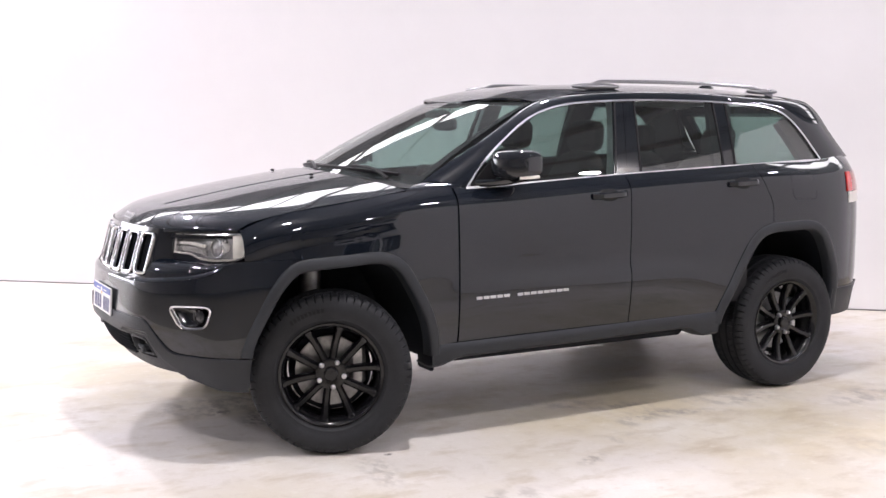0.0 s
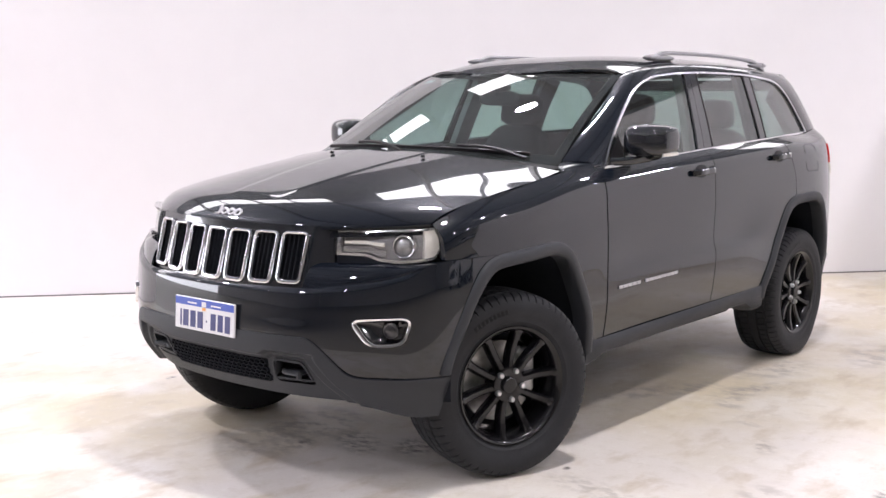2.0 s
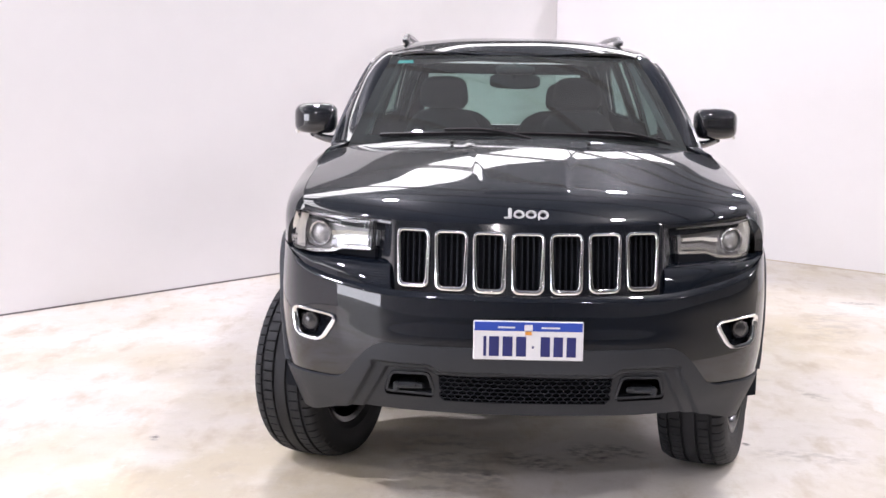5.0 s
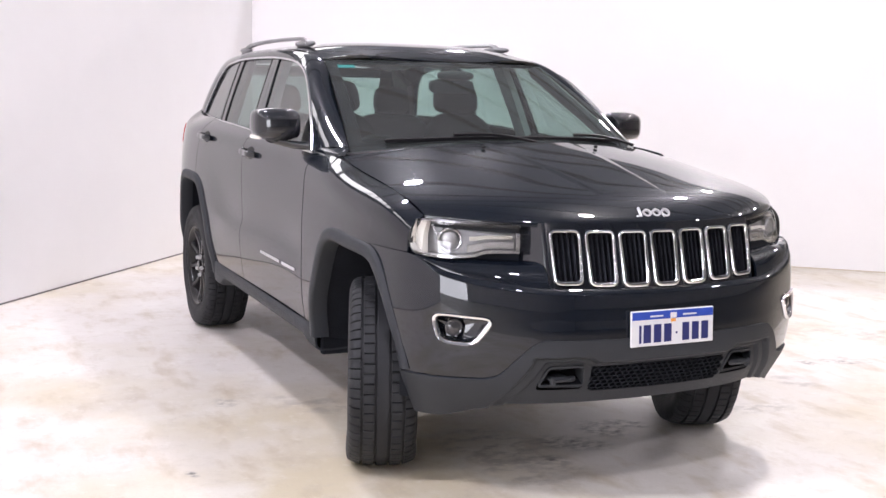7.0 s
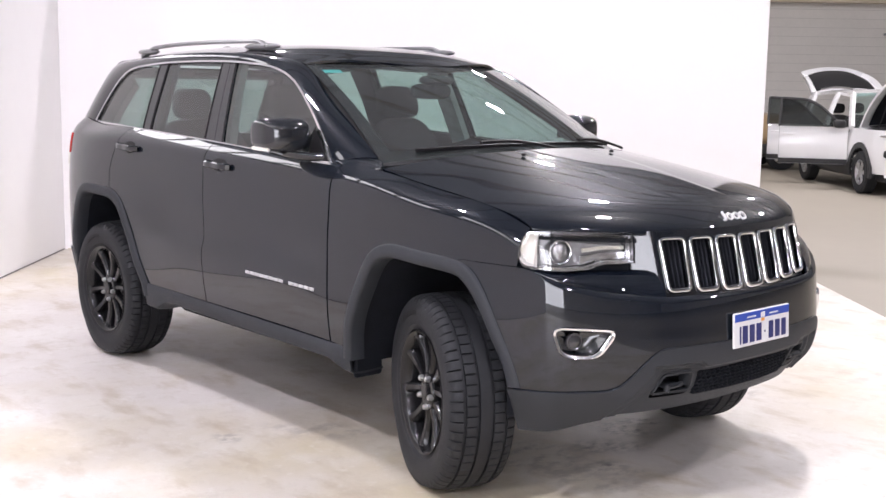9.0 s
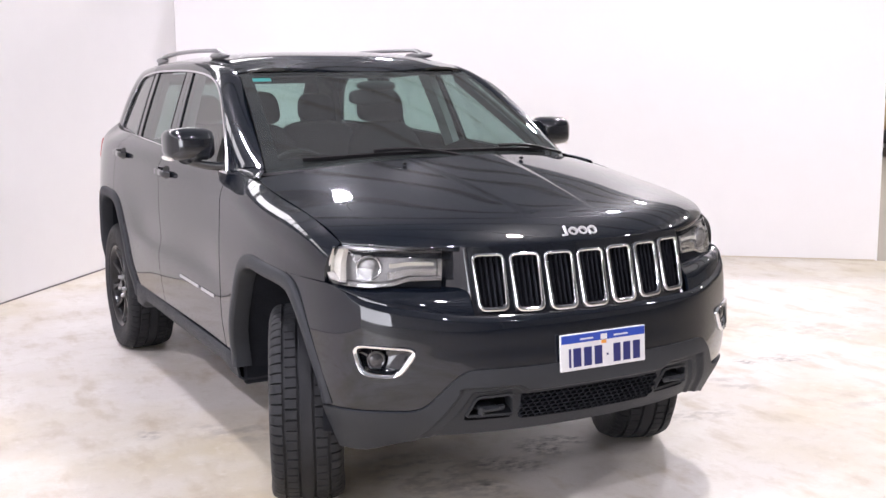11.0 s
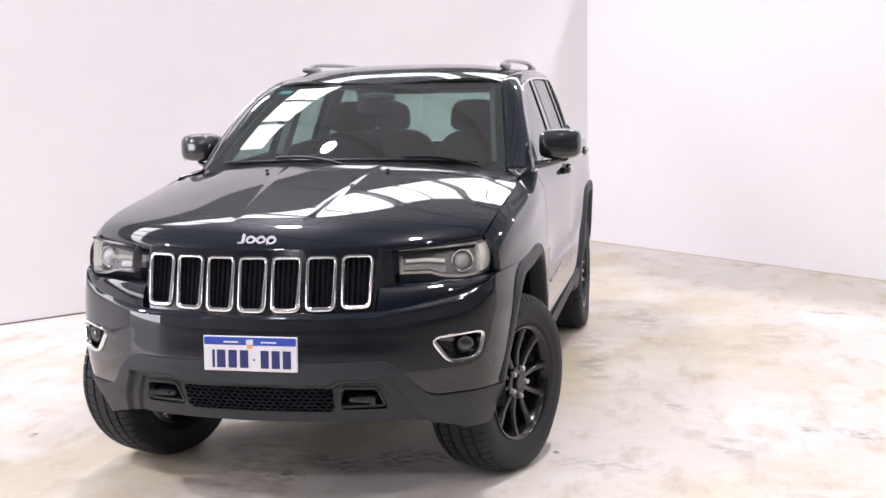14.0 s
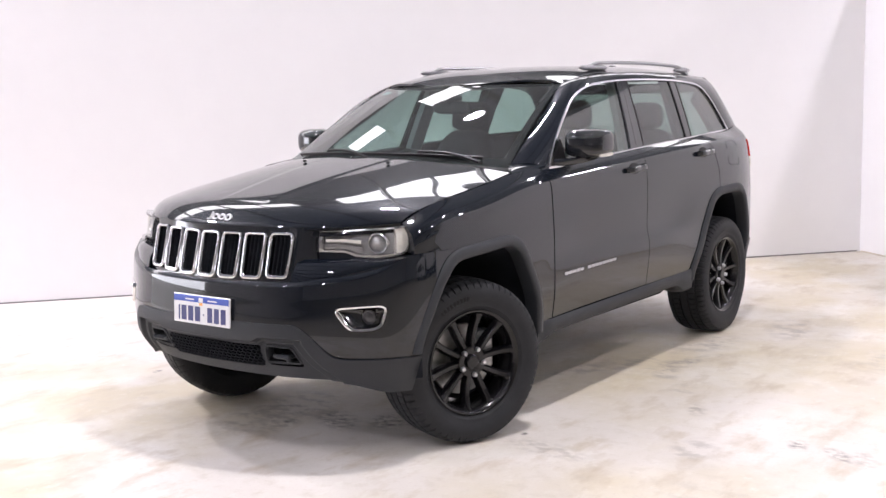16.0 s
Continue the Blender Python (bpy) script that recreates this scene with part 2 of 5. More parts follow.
    def turn(self, profile, n, c=(0, 0, 0), wave=None):
        """A body of revolution about the y axis; the profile's pairs are y and radius."""
        m = len(profile)
        vs = []
        for i in range(n):
            a = 2 * math.pi * i / n
            for j, (y, r) in enumerate(profile):
                if wave:
                    r = r - wave(i, j)
                vs.append((c[0] + r * math.sin(a), c[1] + y, c[2] + r * math.cos(a)))
        return self.add(vs, [(i * m + j, (i + 1) % n * m + j, (i + 1) % n * m + j + 1, i * m + j + 1) for i in range(n) for j in range(m - 1)])

    def done(self, name, mat, parent=None, label="", sharp=35):
        mesh = bpy.data.meshes.new(name)
        mesh.from_pydata(self.v, [], self.f)
        mesh.validate()
        mesh.polygons.foreach_set("use_smooth", [True] * len(mesh.polygons))
        mesh.set_sharp_from_angle(angle=radians(sharp))
        mesh.materials.append(mat)
        ob = new(name, mesh)
        ob.parent = parent
        if label:
            ob["label"] = label
        return ob


def flip(p):
    return p * np.array((1, -1, 1))


def inside(poly, u, w):
    hit, n = False, len(poly)
    for i in range(n):
        (a, b), (c, d) = poly[i], poly[(i + 1) % n]
        if (b > w) != (d > w) and u < (c - a) * (w - b) / (d - b) + a:
            hit = not hit
    return hit


def rounded(poly, r, k=6):
    """The polygon's corners rounded; pairs, evenly placed."""
    out = []
    q = [np.array(v, float) for v in poly]
    for i, p in enumerate(q):
        a, b = unit(q[i - 1] - p), unit(q[(i + 1) % len(q)] - p)
        rr = min(r, 0.45 * np.linalg.norm(q[i - 1] - p), 0.45 * np.linalg.norm(q[(i + 1) % len(q)] - p))
        for t in np.linspace(0, 1, k):
            out.append((1 - t) ** 2 * (p + a * rr) + 2 * t * (1 - t) * p + t * t * (p + b * rr))
    return np.array(out)

# ---- the place ----
def floor_material():
    """Pale painted concrete with broad yellowing, fine speckle, scuffs and a few oil stains."""
    m = material("pale_painted_concrete", (0.70, 0.64, 0.56), 0.42, rough_vary=0.12, scale=1.1, bump=0.03, bump_scale=60)
    n, l = m.node_tree.nodes, m.node_tree.links
    b = n["Principled BSDF"]
    place = n.new("ShaderNodeNewGeometry")

    def noise_tex(scale, detail, stretch=(1, 1, 1), lo=0.4, hi=0.65):
        mp = n.new("ShaderNodeMapping")
        mp.inputs["Scale"].default_value = stretch
        l.new(place.outputs["Position"], mp.inputs["Vector"])
        t = n.new("ShaderNodeTexNoise")
        t.inputs["Scale"].default_value, t.inputs["Detail"].default_value, t.inputs["Roughness"].default_value = scale, detail, 0.6
        l.new(mp.outputs[0], t.inputs["Vector"])
        r = n.new("ShaderNodeMapRange")
        r.inputs["From Min"].default_value, r.inputs["From Max"].default_value = lo, hi
        l.new(t.outputs["Fac"], r.inputs["Value"])
        return r.outputs[0]

    def mix(a, col, fac):
        x = n.new("ShaderNodeMix")
        x.data_type = "RGBA"
        if isinstance(a, tuple):
            x.inputs["A"].default_value = (*a, 1)
        else:
            l.new(a, x.inputs["A"])
        x.inputs["B"].default_value = (*col, 1)
        l.new(fac, x.inputs["Factor"])
        return x.outputs["Result"]

    def times(a, v):
        x = n.new("ShaderNodeMath")
        x.operation = "MULTIPLY"
        l.new(a, x.inputs[0])
        if isinstance(v, (int, float)):
            x.inputs[1].default_value = v
        else:
            l.new(v, x.inputs[1])
        return x.outputs[0]

    def spot(x, y, rx, ry, turn=0.0):
        mp = n.new("ShaderNodeMapping")
        mp.vector_type = "TEXTURE"
        mp.inputs["Location"].default_value = (x, y, 0)
        mp.inputs["Rotation"].default_value = (0, 0, radians(turn))
        mp.inputs["Scale"].default_value = (rx, ry, 1)
        l.new(place.outputs["Position"], mp.inputs["Vector"])
        d = n.new("ShaderNodeVectorMath")
        d.operation = "LENGTH"
        l.new(mp.outputs[0], d.inputs[0])
        r = n.new("ShaderNodeMapRange")
        r.interpolation_type = "SMOOTHSTEP"
        r.inputs["From Min"].default_value, r.inputs["From Max"].default_value = 1.0, 0.25
        l.new(d.outputs["Value"], r.inputs["Value"])
        return r.outputs[0]

    col = mix((0.665, 0.625, 0.580), (0.570, 0.500, 0.350), times(noise_tex(0.42, 5, lo=0.44, hi=0.62), 0.90))
    col = mix(col, (0.76, 0.735, 0.69), times(noise_tex(1.3, 6, lo=0.48, hi=0.68), 0.75))
    col = mix(col, (0.44, 0.36, 0.25), times(noise_tex(2.6, 9, (1, 1.9, 1), 0.52, 0.72), 0.75))
    col = mix(col, (0.50, 0.45, 0.37), times(noise_tex(9, 8, (1.3, 1, 1), 0.52, 0.70), 0.40))
    col = mix(col, (0.80, 0.78, 0.74), times(noise_tex(14, 6, lo=0.58, hi=0.72), 0.30))
    col = mix(col, (0.40, 0.355, 0.29), times(noise_tex(60, 5, lo=0.55, hi=0.80), 0.30))
    smear = noise_tex(7, 8, (1.6, 1, 1), 0.46, 0.60)
    fine = noise_tex(15, 9, (1.7, 1, 1), 0.42, 0.62)
    for x, y, rx, ry, turn, deep, grain in STAINS + SCUFFS:
        col = mix(col, (0.10, 0.09, 0.08) if deep > 0.75 else (0.30, 0.27, 0.24), times(times(spot(x, y, rx, ry, turn), fine if grain else smear), deep))
    l.new(col, b.inputs["Base Color"])
    return m


# place, half sizes, turn, depth, fine grain
STAINS = (
    (-0.02, 0.33, 0.20, 0.15, 20, 0.95, 1), (0.10, 0.08, 0.26, 0.14, 60, 0.85, 1), (0.02, -0.28, 0.42, 0.33, 10, 0.74, 0), (0.27, -0.10, 0.10, 0.06, 30, 0.8, 1),
    (-1.62, 0.72, 0.60, 0.16, -30, 0.6, 0), (-1.92, 1.08, 0.45, 0.14, -20, 0.55, 0), (-1.07, -1.20, 0.12, 0.09, 0, 0.7, 1), (0.40, -0.32, 0.35, 0.18, 30, 0.5, 0),
    (-0.72, 2.20, 0.11, 0.06, 20, 0.85, 1), (-0.67, 2.40, 0.16, 0.06, 40, 0.85, 1), (-3.54, 2.62, 0.20, 0.06, 80, 0.85, 1), (-3.50, 3.09, 0.14, 0.07, 40, 0.8, 1), (-5.60, 2.25, 0.12, 0.07, 0, 0.85, 1), (-1.02, 1.56, 0.16, 0.07, 30, 0.74, 1),
    (-0.20, 1.03, 0.035, 0.025, 0, 0.95, 1), (-0.10, -1.58, 0.06, 0.03, 20, 0.9, 1), (0.27, -0.12, 0.05, 0.03, 10, 0.95, 1), (-1.65, 1.10, 0.24, 0.11, 20, 0.7, 0),
    (-0.9, -0.8, 0.4, 0.2, 40, 0.5, 0),
)
SCUFFS = (
    (-1.37, 1.34, 0.16, 0.10, 20, 0.5, 0), (-1.93, 1.06, 0.20, 0.10, -30, 0.7, 1), (-3.2, 1.30, 0.5, 0.22, 15, 0.6, 0), (-2.46, 1.0, 0.5, 0.2, -10, 0.55, 0),
    (-0.66, 2.52, 0.2, 0.08, 30, 0.6, 1), (-0.06, 0.49, 0.16, 0.08, 50, 0.9, 1), (0.30, -0.18, 0.30, 0.10, 40, 0.7, 1), (-0.40, 1.82, 0.25, 0.14, 0, 0.5, 0), (-0.05, 1.25, 0.35, 0.12, 80, 0.5, 1),
    (-2.8, 2.2, 0.8, 0.3, -20, 0.4, 0), (-1.2, 3.1, 0.7, 0.35, 30, 0.4, 0), (0.3, 2.3, 0.6, 0.3, 50, 0.35, 0),
)
FLOOR = floor_material()
FLOOR_OUT = material("bare_concrete", (0.31, 0.28, 0.23), 0.6, vary=0.06, scale=0.35, rough_vary=0.03)
WALL = material("white_painted_board", (0.86, 0.85, 0.855), 0.55, vary=0.02, scale=0.4, rough_vary=0.05)
SHED = material("grey_block_wall", (0.68, 0.66, 0.63), 0.8, vary=0.06, scale=1.2)
ROOF_SHEET = material("grey_roof_sheet", (0.19, 0.20, 0.22), 0.6, vary=0.15, scale=2)
BEAM = material("painted_steel_purlin", (0.15, 0.145, 0.14), 0.5)
GAP_GREY = material("shadow_gap_grey", (0.22, 0.21, 0.21), 0.8)
CREAM = material("cream_painted_lintel", (0.62, 0.55, 0.44), 0.6, vary=0.05)
SKYLIGHT = material("translucent_roof_sheet", (0.98, 0.95, 1.0), 0.5, emit=1.0)
SKYLIGHT.node_tree.nodes["Principled BSDF"].inputs["Emission Strength"].default_value = 6.0
BULBS = {}


def bulb(warm, power):
    if (warm, power) not in BULBS:
        BULBS[warm, power] = material("warm_lamp_disc" if warm else "cool_lamp_disc", (1.0, 0.935, 0.960) if warm else (1.0, 0.945, 1.080), 0.5, emit=620.0 * power)
    return BULBS[warm, power]


DAYLIGHT = material("daylight_backdrop", (0.90, 0.90, 0.98), 0.9, emit=9.0)
# weak glow added under the roof as fill, not a known source
FILL_SHEET = material("added_fill_sheet", (0.24, 0.26, 0.30), 0.6, emit=0.22)
LAMP_BODY = material("lamp_housing", (0.25, 0.25, 0.26), 0.4, metal=0.6)


def slab(name, corners, z0, z1, mat, label="", category="", kind="structure"):
    n = len(corners)
    v = [(x, y, z0) for x, y in corners] + [(x, y, z1) for x, y in corners]
    ob = Shape().add(v, [tuple(range(n))[::-1], tuple(range(n, 2 * n))] + [(i, (i + 1) % n, (i + 1) % n + n, i + n) for i in range(n)]).done(name, mat, None, sharp=20)
    return tagged(ob, label, category or name.split("_")[0], kind=kind)


def plan(a, b):
    """A place by its distance along the two white walls from their corner."""
    p = CORNER + ALONG_A * a + ALONG_B * b
    return (p.x, p.y)


def block(a0, a1, b0, b1):
    return [plan(a0, b0), plan(a1, b0), plan(a1, b1), plan(a0, b1)]


STUDIO_B, STUDIO_A, WALL_H = 6.75, 13.5, 3.0
A0, A1, B0, B1 = -15.0, 24.0, -12.0, 24.0
slab("ground", block(A0, A1, B0, B1), -0.3, -0.004, FLOOR_OUT, "bare grey concrete warehouse floor")
slab("floor", block(0, STUDIO_A, 0, STUDIO_B), -0.0035, 0.0, FLOOR, "pale cream painted concrete floor with stains")
slab("wall_long", block(-0.12, STUDIO_A, -0.12, 0), -0.003, WALL_H, WALL, "plain white painted studio wall")
slab("wall_short", block(-0.12, 0, 0.002, STUDIO_B - 0.12), -0.003, WALL_H, WALL, "plain white painted wall ending at an opening")
slab("trim_gap_long", block(0.03, STUDIO_A - 0.02, 0.001, 0.006), 0.001, 0.012, GAP_GREY, "thin dark gap along the foot of the white wall", "skirting")
slab("trim_gap_short", block(0.001, 0.005, 0.03, STUDIO_B - 0.14), 0.001, 0.010, CREAM, "thin line along the foot of the white wall", "skirting")
slab("wall_north", block(A0 - 0.2, A0, B0, B1), -0.004, CEILING, SHED, "grey painted block wall of the warehouse")
slab("wall_south_1", block(A1, A1 + 0.2, B0, -8.0), -0.004, CEILING, SHED, "grey painted block wall of the warehouse")
slab("wall_south_2", block(A1, A1 + 0.2, 2.5, B1), -0.004, CEILING, SHED, "grey painted block wall of the warehouse")
slab("wall_south_3", block(A1, A1 + 0.2, -7.998, 2.498), 4.6, CEILING, SHED, "grey painted block wall above the doorway")
slab("backdrop", block(A1 + 1.5, A1 + 1.6, -13.0, 7.5), -0.004, 6.0, DAYLIGHT, "bright daylight outside the open roller door")
slab("wall_east", block(A0, A1, B1, B1 + 0.2), -0.004, CEILING, SHED, "grey painted block wall of the warehouse")
slab("wall_west", block(A0, A1, B0 - 0.2, B0), -0.004, CEILING, SHED, "grey painted block wall of the warehouse")
slab("trim_lintel", block(A0 + 0.002, A0 + 0.25, 4, B1 - 0.1), 3.55, 3.95, CREAM, "cream painted lintel on the block wall", "lintel")
JOINT = material("grey_mortar_joint", (0.56, 0.545, 0.52), 0.85, vary=0.08, scale=6)
for course in range(1, 18):
    slab("trim_joint", block(A0 + 0.001, A0 + 0.006, 4, B1 - 0.1), 0.2 * course, 0.2 * course + 0.012, JOINT, "thin mortar joint between courses of the block wall", "joint")
slab("ceiling", block(A0, A1, B0, B1), CEILING, CEILING + 0.1, ROOF_SHEET, "grey metal warehouse roof sheets")

# roof-light strips between the purlins
STRIPS = ((-5.35, -3.6),)
for b0, b1 in STRIPS:
    a = -11.5
    while a < A1 - 2:
        if not (4.4 < a < 5.4 and b0 < 0):
            slab("roof_light", block(a + 0.06, a + 1.04, b0, b1), CEILING - 0.03, CEILING - 0.004, SKYLIGHT, "bright translucent roof-light panel", "roof light")
        a += 1.1
# faintly glowing sheets added between the purlins, for fill and greyer bonnet reflections
for k in range(int((A1 - A0) / 2.2)):
    a = A0 + 2.2 * k + 1.27
    if -14 < a < 14:
        slab("roof_light", block(a + 0.16, a + 2.14, -3.4, 9.6), CEILING - 0.03, CEILING - 0.004, FILL_SHEET, "faintly glowing roof sheet, added as fill", "roof light")
    slab("purlin", block(a, a + 0.08, B0 + 0.1, B1 - 0.1), CEILING - 0.2, CEILING - 0.032, BEAM, "dark steel roof purlin", "purlin")

# high-bay lamps
bay = new("high_bay_lamp")
tagged(bay, "round bright high-bay lamp hanging from the roof", "lamp", "high-bay lamps")
lo = Shape().turn(((0.30, 0.0), (0.28, 0.06), (0.10, 0.10), (0.02, 0.19), (0.0, 0.20), (0.012, 0.19)), 28)
Shape().add([(x, z, y) for x, y, z in lo.v], lo.f).done("housing", LAMP_BODY, bay)
lo = Shape().turn(((0.012, 0.186), (0.008, 0.0)), 28)
Shape().add([(x, z, y) for x, y, z in lo.v], lo.f).done("diffuser", bulb(False, 0.85), bay)
Shape().tube(np.array([(0, 0, 0.29), (0, 0, CEILING - 6.2)]), 0.012, 8).done("hanger", LAMP_BODY, bay)
BAYS = ((4.6, 0.3, 2.5), (4.5, 5.6, 1.1), (-1.45, 0.5, 0.4), (-1.2, 5.8, 0.85), (10.5, 0.5, 1.8), (10.5, 5.6, 0.8), (4.5, 11.0, 0.9), (10.5, 11.0, 1.05), (-1.3, 11.0, 1.1),
        (-7.3, 0.6, 0.5), (-7.3, 5.8, 1.5), (-7.3, 11.0, 1.4), (16.5, 0.5, 1.2), (16.5, 5.6, 1.0), (16.5, 11.0, 1.0))
WARM = (1, 6, 8, 10, 11, 14)
for n, (a, b, power) in enumerate(BAYS):
    m = pose(*plan(a, b), 6.2)
    if n == 0:
        bay.matrix_world = m
    else:
        made = copy_thing(bay, m)
        lens = [o for o in made.children if o.name.startswith("diffuser")][0]
        lens.data = lens.data.copy()
        lens.data.materials[0] = bulb(n in WARM, power)

# ---- the black car: its surfaces ----
car = new("sport_utility_vehicle")
tagged(car, "black four-door sport utility vehicle with grey wheel-arch cladding", "car")
HUB_Z, WHEELBASE = 0.392, 2.915


def table(pairs):
    """A smooth function through pairs of place and value."""
    p = np.array(sorted(pairs), float)
    return lambda t: (cardinal(p[:, 0], np.ravel(t)) @ p[:, 1]).reshape(np.shape(t))


def ramp(v, a, b):
    t = np.clip((np.asarray(v, float) - a) / (b - a), 0, 1)
    return t * t * (3 - 2 * t)


half_width = table([(0.50, 0.886), (0.42, 0.910), (0.30, 0.934), (0.05, 0.957), (-0.25, 0.959), (-0.6, 0.951), (-1.7, 0.951), (-2.5, 0.957), (-2.9, 0.962), (-3.25, 0.940), (-3.45, 0.892), (-3.6, 0.812), (-3.7, 0.725), (-3.82, 0.61)])
top_y = table([(0.50, 0.810), (0.40, 0.836), (0.27, 0.847), (0, 0.852), (-0.35, 0.858), (-0.7, 0.868), (-1.7, 0.866), (-2.3, 0.862), (-2.9, 0.838), (-3.3, 0.790), (-3.55, 0.728), (-3.7, 0.655), (-3.82, 0.57)])
top_z = table([(0.50, 1.075), (0.42, 1.115), (0.27, 1.163), (0.10, 1.188), (-0.2, 1.228), (-0.4, 1.255), (-0.7, 1.265), (-1.3, 1.29), (-2.3, 1.332), (-3.2, 1.358), (-3.45, 1.366), (-3.62, 1.356), (-3.72, 1.305), (-3.82, 1.225)])
S_KNOTS = (0, 0.16, 0.345, 0.415, 0.62, 0.76, 0.90, 1.0)
U_KNOTS = (-0.50, -0.40, -0.27, -0.1, 0.1, 0.35, 0.62, 0.85, 1.2, 1.7, 2.1, 2.35, 2.9, 3.3, 3.6, 3.82)


def side_points():
    rows = []
    for u in U_KNOTS:
        x = -u
        w, ty, tz = (float(f(x)) for f in (half_width, top_y, top_z))
        ledge = float(ramp(-x, 0.70, 0.95) * ramp(x, -2.32, -2.1))
        tuck = float(ramp(-x, 2.5, 3.3))
        z5 = tz - 0.155
        low = 0.488 + 0.011 * max(0, -x - 0.6)
        z3 = min(0.828 - 0.012 * ledge, z5 - 0.05)
        zs = (low, 0.62, min(0.775 + 0.008 * ledge, z5 - 0.1), z3, z3 + (z5 - z3) * 0.55, z5, tz - 0.052, tz)
        drops = (0.020, 0.003, -0.003 * ledge, 0.007 * ledge, 0.003 + 0.003 * ledge, 0.010 + 0.010 * tuck, 0.031 + 0.030 * tuck - 0.008 * float(ramp(x, 0.1, 0.4)), w - ty)
        rows.append([(x, w - d, z) for d, z in zip(drops, zs)])
    return np.array(rows)


SIDE = side_points()


def side(x, s):
    """The flank's surface: forward place x, height share s (0: sill, 1: belt or bonnet edge)."""
    x, s = np.broadcast_arrays(np.asarray(x, float), np.asarray(s, float))
    p = np.einsum("ni,nj,ijk->nk", cardinal(U_KNOTS, -x.ravel()), cardinal(S_KNOTS, s.ravel()), SIDE)
    return p.reshape(*x.shape, 3)


S_FINE = np.linspace(0, 1, 201)
X_FINE = np.linspace(-3.83, 0.50, 434)
Z_FINE = side(X_FINE[:, None] + 0 * S_FINE[None], 0 * X_FINE[:, None] + S_FINE[None])[:, :, 2]


def side_s(x, z):
    f = min(432.999, max(0.0, (x + 3.83) / 0.01))
    i = int(f)
    return float(np.interp(z, Z_FINE[i] * (1 - f + i) + Z_FINE[i + 1] * (f - i), S_FINE))


def side_at(x, z, lift=0.0):
    p = side(x, side_s(x, z))
    return p + np.array((0, lift, 0))


def panel(x0, x1, s0, s1, nu, nv):
    """A piece of the flank between two upright edges (functions of s) and two level ones (functions of x)."""
    u, v = np.meshgrid(np.linspace(0, 1, nu), np.linspace(0, 1, nv), indexing="ij")
    s = v.copy()
    for _ in range(6):
        a, b = np.vectorize(x0, otypes=[float])(s), np.vectorize(x1, otypes=[float])(s)
        x = a + (b - a) * u
        lo, hi = np.vectorize(s0, otypes=[float])(x), np.vectorize(s1, otypes=[float])(x)
        s = lo + (hi - lo) * v
    return side(x, s)


ARCH_F = curve([(0.475, 0.40), (0.472, 0.54), (0.40, 0.72), (0.305, 0.875), (0.235, 0.935), (0.13, 0.957), (-0.07, 0.967), (-0.23, 0.965), (-0.31, 0.93), (-0.395, 0.82), (-0.475, 0.67), (-0.525, 0.49), (-0.53, 0.44)], 90)
ARCH_R = curve([(-2.33, 0.44), (-2.345, 0.50), (-2.43, 0.67), (-2.525, 0.84), (-2.61, 0.945), (-2.70, 0.988), (-2.9, 1.003), (-3.06, 1.0), (-3.15, 0.965), (-3.225, 0.88), (-3.30, 0.72), (-3.325, 0.58), (-3.325, 0.44)], 90)


def arch_edge(path, inset):
    """The arch line, set inwards towards the wheel."""
    t = unit(np.gradient(path, axis=0))
    n = np.stack([-t[:, 1], t[:, 0]], 1)
    mid = np.array((path[:, 0].mean(), 0.40))
    n *= np.sign(np.sum((mid - path) * n, 1, keepdims=True))
    return path + n * inset


CUT_F, CUT_R = arch_edge(ARCH_F, 0.035), arch_edge(ARCH_R, 0.035)


CUTS = {n: p[np.argsort(p[:, 0])] for n, p in (("front", CUT_F), ("rear", CUT_R))}


def arch_z(which, x):
    return float(np.interp(x, CUTS[which][:, 0], CUTS[which][:, 1], left=0, right=0))


def part_pair(name, build, mat, parent, label="", **k):
    """The same part on both flanks."""
    out = []
    for sgn in (1, -1):
        sh = Shape()
        build(sh, sgn)
        out.append(sh.done(name, mat, parent, label, **k))
    return out


def mirrored(p, sgn):
    return p if sgn > 0 else flip(p)


def sheet_part(name, p, mat, label="", skirt=0.014, parent=None):
    return part_pair(name, lambda sh, sgn: sh.grid(mirrored(p, sgn), out=(0, sgn, 0.2), skirt=skirt), mat, parent or car, label)


GAP = 0.0028
SEAM_Z = 0.962


def fender_bottom(x):
    z = max(arch_z("front", x), SEAM_Z if x > 0.19 else 0)
    return side_s(x, z) if z > 0 else 0.0


sheet_part("front_fender", panel(lambda s: -0.636 + GAP, lambda s: 0.455, fender_bottom, lambda x: 0.997, 110, 46), PAINT, skirt=0.028)
front_doors = sheet_part("front_door", panel(lambda s: -1.712 + GAP, lambda s: -0.640 - GAP, lambda x: 0.0, lambda x: 0.994, 60, 60), PAINT)


def door_rear_edge(s):
    z = float(np.interp(s, S_FINE, Z_FINE[123]))
    flank = -2.645 - 0.10 * float(ramp(z, 1.33, 1.08)) if z > 1.02 else -2.745
    if z < 1.02:
        o = np.argsort(CUT_R[:40, 1])
        flank = max(flank, float(np.interp(z, CUT_R[:40][o, 1], CUT_R[:40][o, 0])))
    return flank


rear_doors = sheet_part("rear_door", panel(lambda s: door_rear_edge(s) + GAP, lambda s: -1.712 - GAP, lambda x: 0.0, lambda x: 0.994, 64, 60), PAINT)


def quarter_bottom(x):
    z = arch_z("rear", x)
    return side_s(x, z) if z > 0.55 else side_s(x, 0.57)


